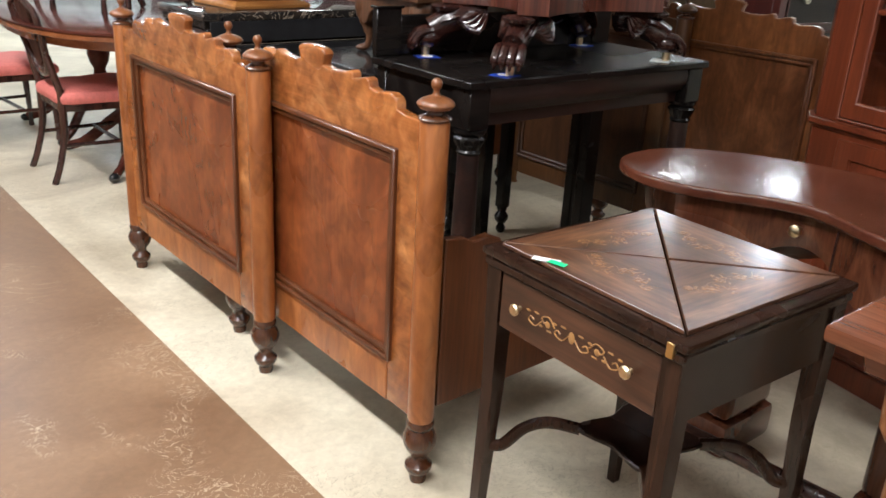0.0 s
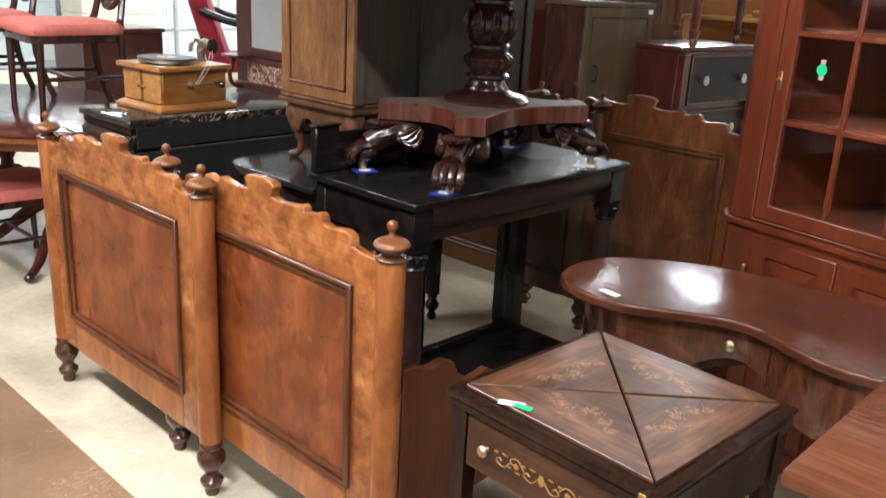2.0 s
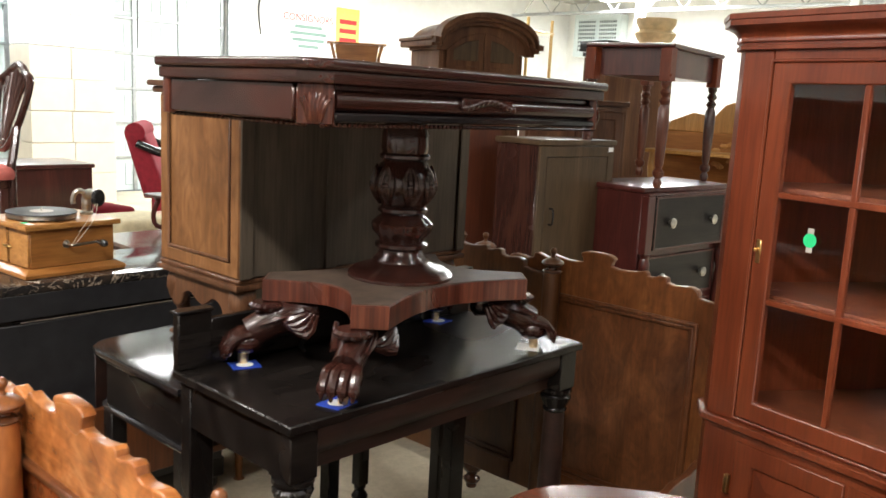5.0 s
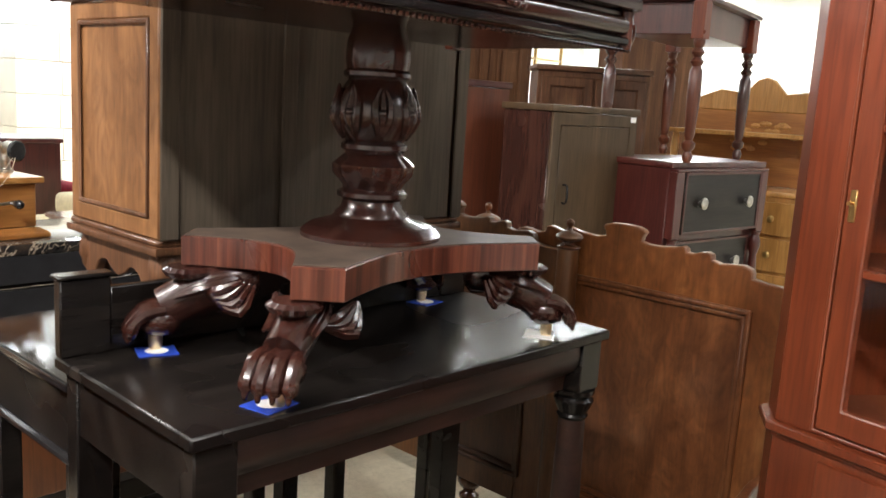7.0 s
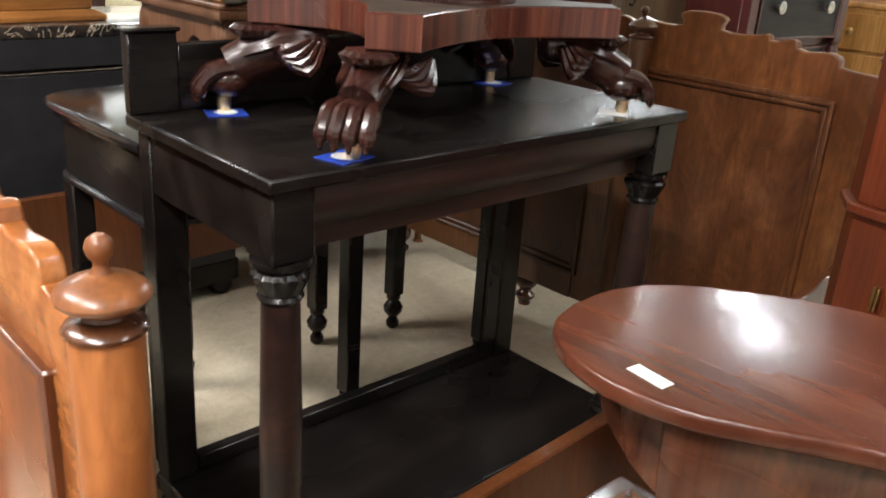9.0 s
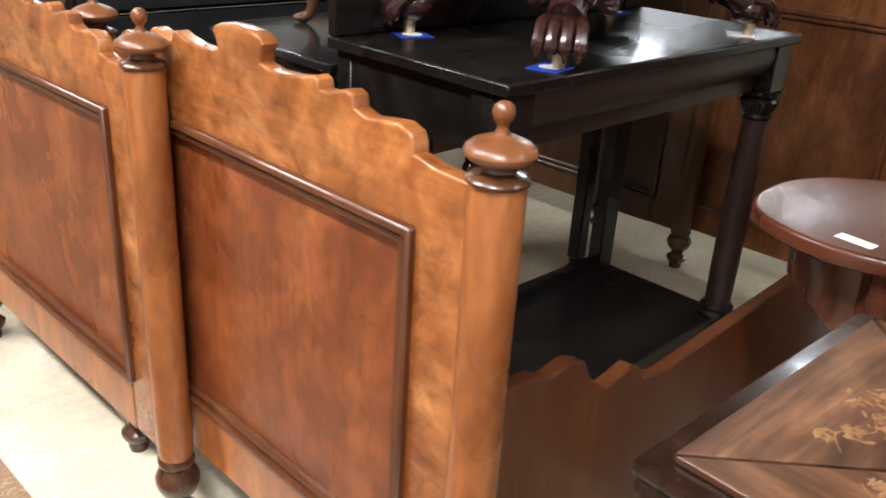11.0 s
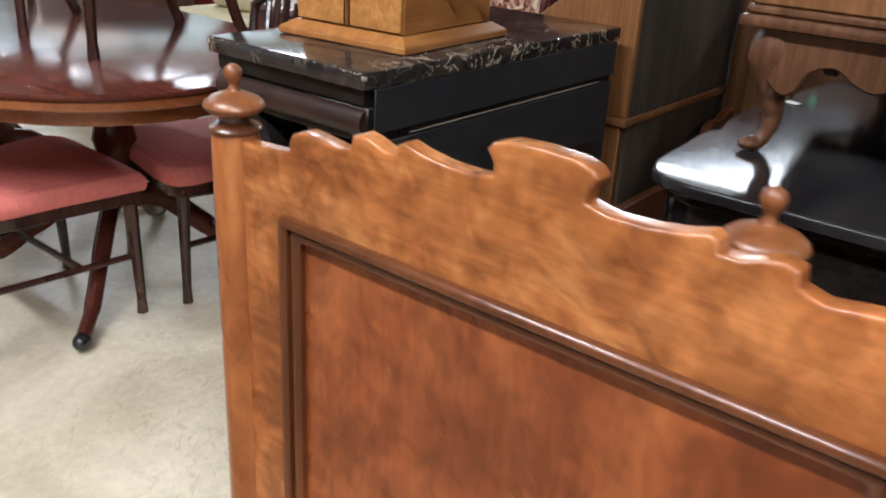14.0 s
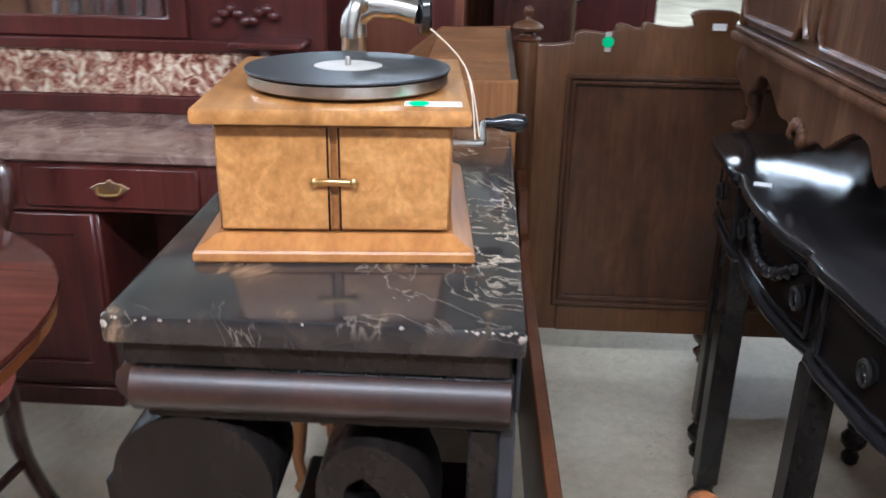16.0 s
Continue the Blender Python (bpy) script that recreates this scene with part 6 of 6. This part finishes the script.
for k, (xa, xb) in enumerate(((.06, W / 2 - .004), (W / 2 + .004, W - .06))):
    top = [(xb if k == 0 else xa, 1.98), (xb - .1 if k == 0 else xa + .1, 1.965), (xa + .12 if k == 0 else xb - .12, 1.92), (xa if k == 0 else xb, 1.83)]
    pts = [(xa, .14), (xb, .14)] + (top if k == 0 else top[::-1][0:0] + [(xb, 1.83), (xb - .12, 1.92), (xa + .1, 1.965), (xa, 1.98)])
    dr = part("door", prism(pts, "y", -.012, .0, .004), ARMOIRE, a, "tall panelled door")
    mx = (xa + xb) / 2
    for za, zb in ((.2, .86), (.92, 1.72)):
        part("door_panel", square_ring("y", -.022, -.0125, xa + .06, xb - .06, za, zb, .03, .006), ARMOIRE, dr)
        part("raised_field", box(xa + .11, xb - .11, -.019, -.0125, za + .05, zb - .05, .008), ARMOIRE, dr)
    part("arch_panel", prism([(xa + .06, 1.76), (xb - .06, 1.76), (xb - .06, 1.92 if k == 0 else 1.84), (mx, 1.9), (xa + .06, 1.84 if k == 0 else 1.92)], "y", -.02, -.0125, .006), DULL, dr)
    part("escutcheon", prism([(W / 2 + (-.03 if k == 0 else .03) + p, 1.3 + q) for p, q in ((-.008, -.04), (.008, -.04), (.012, 0), (.006, .045), (-.006, .045), (-.012, 0))], "y", -.0165, -.0125, .001), PALE_BRASS, dr, "pierced brass escutcheon")

# column chest with black drawers, and a corner table standing on it
c = case("column_chest", "red-brown column chest with black drawers and glass knobs", "chest of drawers", 4.377, 2.50, -6, .8, .42, 1.19, MAROON, MAROON)
for za, zb, y0 in ((.86, 1.145, -.03), (.58, .82, .006), (.32, .54, .006), (.09, .3, .006)):
    dr = part("drawer", box(.07, .73, y0, y0 + .03, za, zb, .004), BLACK_DRAWER, c, "blackened drawer front")
    part("cock_bead", square_ring("y", y0 - .004, y0 - .0002, .07, .73, za, zb, .012, .002), MAROON, dr)
    for x in (.2, .6):
        part("knob", lathe([(.012, 0), (.012, .01), (.026, .018), (.028, .028), (.014, .036)], 12), NICKEL, dr, "pressed glass knob", pose(x, y0, (za + zb) / 2, 90, 0, 0))
part("overhang", box(.0, .8, -.03, .0135, 1.1455, 1.16, .003), MAROON, c)
for x in (.03, .77):
    part("half_column", lathe([(.026, .06), (.026, .1), (.018, .12), (.03, .25), (.028, .6), (.018, .72), (.03, .76), (.03, .79), (.02, .82), (.028, .84)], 16, x, -.012), MAROON, c, "turned corner column")
    part("front_stile", box(x - .03, x + .03, -.03, .0135, .8405, 1.145, .003), MAROON, c)

t = thing("corner_side_table", "red-brown corner table with turned legs, stacked on a chest", "side table", 4.42, 2.50, 1.19)
topo = [(0, -.05), (.76, .06), (.68, .44), (-.06, .35)]
part("tabletop", prism([(-.02, -.08), (.81, .04), (.72, .48), (-.09, .39)], "z", .7, .722, .008, seg=2), MAROON, t)
part("apron", prism([(.02, -.04), (.73, .07), (.66, .42), (-.03, .33)], "z", .56, .6995, .003), MAROON, t)
for x, y in topo:
    part("leg_block", box(x - .03, x + .03, y - .02, y + .04, .535, .699, .003), CHERRY, t)
    part("leg", lathe([(.016, 0), (.02, .01), (.024, .03), (.014, .05), (.028, .065), (.03, .085), (.016, .1), (.022, .12), (.03, .3), (.028, .4), (.018, .42), (.03, .44), (.016, .46), (.03, .48), (.018, .5), (.026, .52), (.026, .5345)], 16, x, y + .01), CHAIR if x < -.01 or x > .7 else LEG_RED, t, "turned red-brown leg")
tk = thing("price_ticket", "white ticket on the corner table", "ticket", 4.62, 2.515, 1.83, 4)
part("slip", box(-.02, .02, -.018, -.015, -.014, .014, 0), WHITE, tk)

# yellow oak washstand with carved back
c = case("oak_washstand", "yellow oak washstand with carved drawers and mirror back", "washstand", 5.66, 3.27, -83, .95, .45, 1.0, YELLOW_OAK)
for k in range(4):
    dr = part("drawer", box(.5, .9, -.008, .0135, .12 + .21 * k, .31 + .21 * k, .004), YELLOW_OAK, c)
    part("pull", lathe([(.02, 0), (.02, .005), (.008, .01)], 12), BRASS, dr, "", pose(.7, -.008, .215 + .21 * k, 90, 0, 0))
dr = part("door", box(.05, .46, -.008, .0135, .12, .94, .004), YELLOW_OAK, c, "carved cupboard door")
cr = None
for k in range(12):
    cr = ball(.255 + .08 * math.sin(k * 1.9), -.01, .3 + .045 * k, .03, .01, .018, cr, 8, 6)
part("carving", cr, YELLOW_OAK, dr)
part("back_board", box(.0, .95, .4, .43, 1.0005, 1.45, .004), GOLD_OAK_SIDE, c, "carved mirror back")
part("crest", prism([(.0, 1.45), (.95, 1.45), (.9, 1.52), (.75, 1.58), (.6, 1.56), (.53, 1.64), (.475, 1.66), (.42, 1.64), (.35, 1.56), (.2, 1.58), (.05, 1.52)], "y", .4, .43, .006), YELLOW_OAK, c, "scrolled crest")
cr = None
for k in range(18):
    cr = ball(.475 + .2 * math.cos(k * .7) * (1 - k / 24), .398, 1.3 + .08 * math.sin(k * .9), .03, .008, .016, cr, 8, 6)
part("fretwork", cr, YELLOW_OAK, c)
for x in (.05, .9):
    part("shelf_post", lathe([(.02, 1.0005), (.026, 1.05), (.016, 1.1), (.026, 1.2), (.02, 1.3)], 12, x, .1), YELLOW_OAK, c)
part("shelf", box(-.01, .96, .06, .3995, 1.3005, 1.325, .004), YELLOW_OAK, c)

# tall dark cabinets that close the view between the armoire and the chest
c = case("dark_bookcase", "dark stained bookcase with black cornice", "bookcase", 5.88, 3.72, -15, .7, .25, 1.98, BLACK_DRAWER, ARMOIRE)
part("cornice", box(-.05, .75, -.04, .25, 1.981, 2.06, .012, seg=2), BLACK_DRAWER, c)
c = case("red_wardrobe", "red-brown wardrobe behind the writing desk", "wardrobe", 3.62, 4.2, -90, .95, .5, 1.5, MAROON, CHERRY_IN)
for xa, xb in ((.03, .46), (.49, .92)):
    part("door", square_ring("y", -.006, .0135, xa, xb, .1, 1.44, .07, .005), MAROON, c)

c = case("tall_wardrobe", "orange-brown tall wardrobe with its side to the aisle", "wardrobe", 4.56, 3.42, -45, .6, .3, 1.62, WALNUT_DARK, WALNUT_DARK)
for xa, xb in ((.02, .295), (.305, .58)):
    part("door", square_ring("y", -.006, .0135, xa, xb, .1, 1.56, .05, .005), WALNUT_DARK, c)
v = thing("vanity_stool", "brown stool with cabriole legs before the vanity", "stool", 2.48, 3.73)
part("seat", box(-.17, .17, -.2, .2, .41, .46, .015, seg=2), DESK_WOOD, v)
for x, y in ((-.13, -.15), (-.13, .15), (.13, -.15), (.13, .15)):
    r = math.degrees(math.atan2(y, x))
    lg = part("cabriole_leg", tube(smooth_line([(0, 0, .41), (.022, 0, .34), (.012, 0, .2), (-.004, 0, .08), (.02, 0, .015)], 5), [.03] * 5 + [.026] * 5 + [.018] * 5 + [.013] * 5 + [.02], 10), DESK_WOOD, v, "", pose(x, y, 0, 0, 0, r))
    part("pad_foot", ball(.022, 0, .016, .03, .026, .016), DESK_WOOD, lg)

# chests across the aisle, seen mirrored in the glazed door
for y, h, mat in ((2.9, 1.38, ARMOIRE), (4.0, 1.46, MAROON), (5.1, 1.46, ARMOIRE), (6.2, 1.42, MAROON), (7.3, 1.5, ARMOIRE)):
    c = case("aisle_chest", "brown chest of drawers against the wall across the aisle", "chest of drawers", -3.4, y, 90, 1.02, .5, h, mat, group="chests across the aisle")
    for k in range(4):
        part("drawer", box(.04, .98, -.004, .0135, .1 + .31 * k, .39 + .31 * k, .006), mat, c)

# maroon headboard chest and velvet armchair by the far wall
c = case("maroon_chest", "dark maroon chest with plain front", "chest", 2.64, 6.2, 0, .62, .5, 1.015, MAROON)
pl = thing("blanket_trunk", "dark wooden trunk under the armchair", "trunk", 3.95, 6.48)
part("chest_body", box(-.6, .7, -.4, .4, .03, .36, .01), CHAIR, pl)
part("trunk_lid", box(-.62, .72, -.42, .42, .3605, .42, .015, seg=2), CHAIR, pl)
ch = thing("velvet_armchair", "crimson velvet rolled armchair with black carved arms", "armchair", 4.17, 6.48, .4205, 55)
part("seat", box(-.3, .3, -.32, .25, .16, .36, .05, seg=3), VELVET, ch)
part("backrest", prism([(.12, .3), (.3, .3), (.44, .78), (.4, .84), (.3, .82)], "x", -.3, .3, .04, seg=3), VELVET, ch, "tufted crimson back")
part("back_roll", tube([(-.32, .36, .8), (.32, .36, .8)], .075, 14), VELVET, ch)
part("bolster", tube(smooth_line([(-.32, .95, .2), (-.3, .92, .2), (-.28, .7, .17), (-.24, .42, .12), (-.24, .38, .12)], 3), [.05, .09, .1, .105, .11, .11, .11, .11, .11, .11, .1, .09, .05], 14), VELVET, ch, "crimson rolled bolster")
for s in (-1, 1):
    part("arm", tube(smooth_line([(s * .33, .34, .72), (s * .36, .18, .66), (s * .36, -.05, .6), (s * .36, -.2, .52), (s * .36, -.12, .42), (s * .36, -.05, .36)], 4), .032, 10), BLACK, ch, "black scrolled arm")
    part("arm_post", tube([(s * .36, -.1, .0), (s * .36, -.08, .5)], .03, 8), BLACK, ch)
    part("leg", tube([(s * .25, .2, 0), (s * .25, .2, .17)], .025, 8), BLACK, ch)
for x, y, m, n in ((3.2, 5.5, CREAM, "cream"), (3.55, 5.45, FLORAL, "floral")):
    b = thing("seat_cushion", n + " cloth cushion on the bench", "cushion", x, y, .6005)
    part("pad", box(-.2, .2, -.22, .22, 0, .14, .05, seg=3), m, b)
bn = thing("upholstered_bench", "cream upholstered bench with dark scrolled arm", "bench", 3.4, 5.5)
part("bench_seat", box(-.6, .6, -.3, .3, .38, .6, .04, seg=3), CREAM, bn)
for x in (-.52, .52):
    for y in (-.24, .24):
        part("leg", tube([(x, y, .39), (x, y, 0)], [.03, .02], 8), CHAIR, bn)
part("scroll_arm", tube(smooth_line([(.55, -.3, .48), (.62, -.32, .68), (.5, -.32, .83), (.42, -.32, .73)], 4), .03, 8), CHAIR, bn)

# stacked oddments on the far cases
b = case("tall_chest", "dark tall chest of drawers", "chest of drawers", 6.0, 7.1, -40, .9, .5, 1.85, ARMOIRE)
for k in range(5):
    part("drawer", box(.03, .87, -.004, .0135, .1 + .33 * k, .4 + .33 * k, .004), ARMOIRE, b)
st = thing("curved_stool", "orange-brown stool with waisted sides, stacked on a chest", "stool", 6.45, 7.05, 1.85, -40)
part("stool_top", box(-.3, .3, -.16, .16, .235, .255, .006), GOLD_OAK_SIDE, st)
for s in (-1, 1):
    part("stool_side", prism([(s * .22, 0), (s * .25, .0), (s * .235, .1), (s * .27, .2345), (s * .24, .2345), (s * .205, .1)], "y", -.15, .15, .004), GOLD_OAK_SIDE, st)
part("stool_front", prism([(-.2, .0), (.2, .0), (.2, .12), (.22, .234), (-.22, .234), (-.2, .12)], "y", -.14, -.125, .003), GOLD_OAK_SIDE, st)
et = thing("gilt_etagere", "gilt bamboo étagère with small shelves", "étagère", 7.52, 5.69)
for x in (-.2, .2):
    for y in (-.15, .15):
        part("post", tube([(x, y, 0), (x, y, 2.42)], .016, 8), BRASS, et)
for k in range(5):
    part("shelf", box(-.22, .22, -.17, .17, .48 + .45 * k, .5 + .45 * k, .003), PALE_BRASS, et)
pd = case("display_cabinet", "dark walnut display cabinet with plain front", "cabinet", 6.6, 3.95, -40, .8, .5, 1.5, ARMOIRE)
ur = thing("plaster_pedestal", "gilded plaster pedestal with flared capital", "pedestal", 6.95, 3.95, 1.5)
part("shaft", lathe([(.15, 0), (.15, .06), (.1, .1), (.1, .3, .08, 12), (.09, .56, .08, 12), (.1, .6), (.15, .66), (.17, .7), (.13, .73), (.16, .78), (.16, .82)], 36), PLASTER, ur)

# wall cooler, signs and cables on the far walls
ac = thing("wall_cooler", "white wall cooler with a dark louvred grille", "wall cooler", X1 - .3, 11.4, 2.75)
part("housing", box(0, .3, -.62, .62, 0, .95, .02), DOOR_WHITE, ac)
part("face", square_ring("x", -.02, -.001, -.62, .62, 0, .95, .09, .01), DOOR_WHITE, ac)
part("centre_bar", box(-.02, -.001, -.03, .03, .09, .86, .004), DOOR_WHITE, ac)
for s in (-1, 1):
    for k in range(8):
        part("louvre", box(-.012, -.004, min(s * .06, s * .5), max(s * .06, s * .5), .13 + .09 * k, .18 + .09 * k, .002), INK_DARK, ac)
    for k in range(7):
        part("bar", box(-.019, -.0125, s * (.1 + .06 * k) - .009, s * (.1 + .06 * k) + .009, .11, .84, .002), DOOR_WHITE, ac)


def wall_sign(label, x, z, w, h, ground):
    s = thing("wall_sign", label, "sign", x, Y1 - .012, z)
    part("sheet", box(-w / 2, w / 2, 0, .01, -h / 2, h / 2, .001), ground, s)
    return s


s = wall_sign("white wall notice with red heading and grey-green lines", 10.0, 2.62, 1.35, 1.1, WHITE)
words("CONSIGNORS", .17, s, RED_INK, pose(0.1, -.002, .18, 90, 0, 0))
for k, wd in enumerate((.6, .8, .7, .45)):
    part("text_line", box(.1 - wd / 2, .1 + wd / 2, -.003, -.0005, .06 - .11 * k, .115 - .11 * k, 0), INK, s)
s = wall_sign("orange-yellow notice on the wall", 11.0, 2.72, .55, .8, YELLOW)
for k in range(3):
    part("text_line", box(-.2, .2, -.003, -.0005, -.2 + .16 * k, -.12 + .16 * k, 0), RED_INK, s)
s = wall_sign("small exit sign with red letters", 10.98, 2.12, .5, .3, WHITE)
words("EXIT", .2, s, RED_INK, pose(0, -.002, -.07, 90, 0, 0))
for x, z in ((9.05, 3.25), (9.5, 3.2)):
    s = thing("wall_flood_lamp", "small white twin flood lamp on the wall", "wall lamp", x, Y1 - .06, z)
    part("lamp_body", lathe([(.07, 0), (.1, .05), (.1, .07)], 18), LABEL, s, "", pose(0, 0, 0, 90, 0, 0))
cb = thing("wall_cable", "loose black cable along the wall", "cable")
part("cord", tube(smooth_line([(8.55, Y1 - .02, 3.9), (8.8, Y1 - .02, 3.5), (9.1, Y1 - .02, 3.35), (9.05, Y1 - .02, 2.9), (9.1, Y1 - .02, 2.5)], 5), .012, 6), BLACK, cb)
cb = thing("pull_cord", "thin pull cord hanging before the overhead door", "cord")
part("cord", tube([(6.85, Y1 - .15, CEIL), (6.85, Y1 - .15, 2.1)], .008, 6), BLACK, cb)
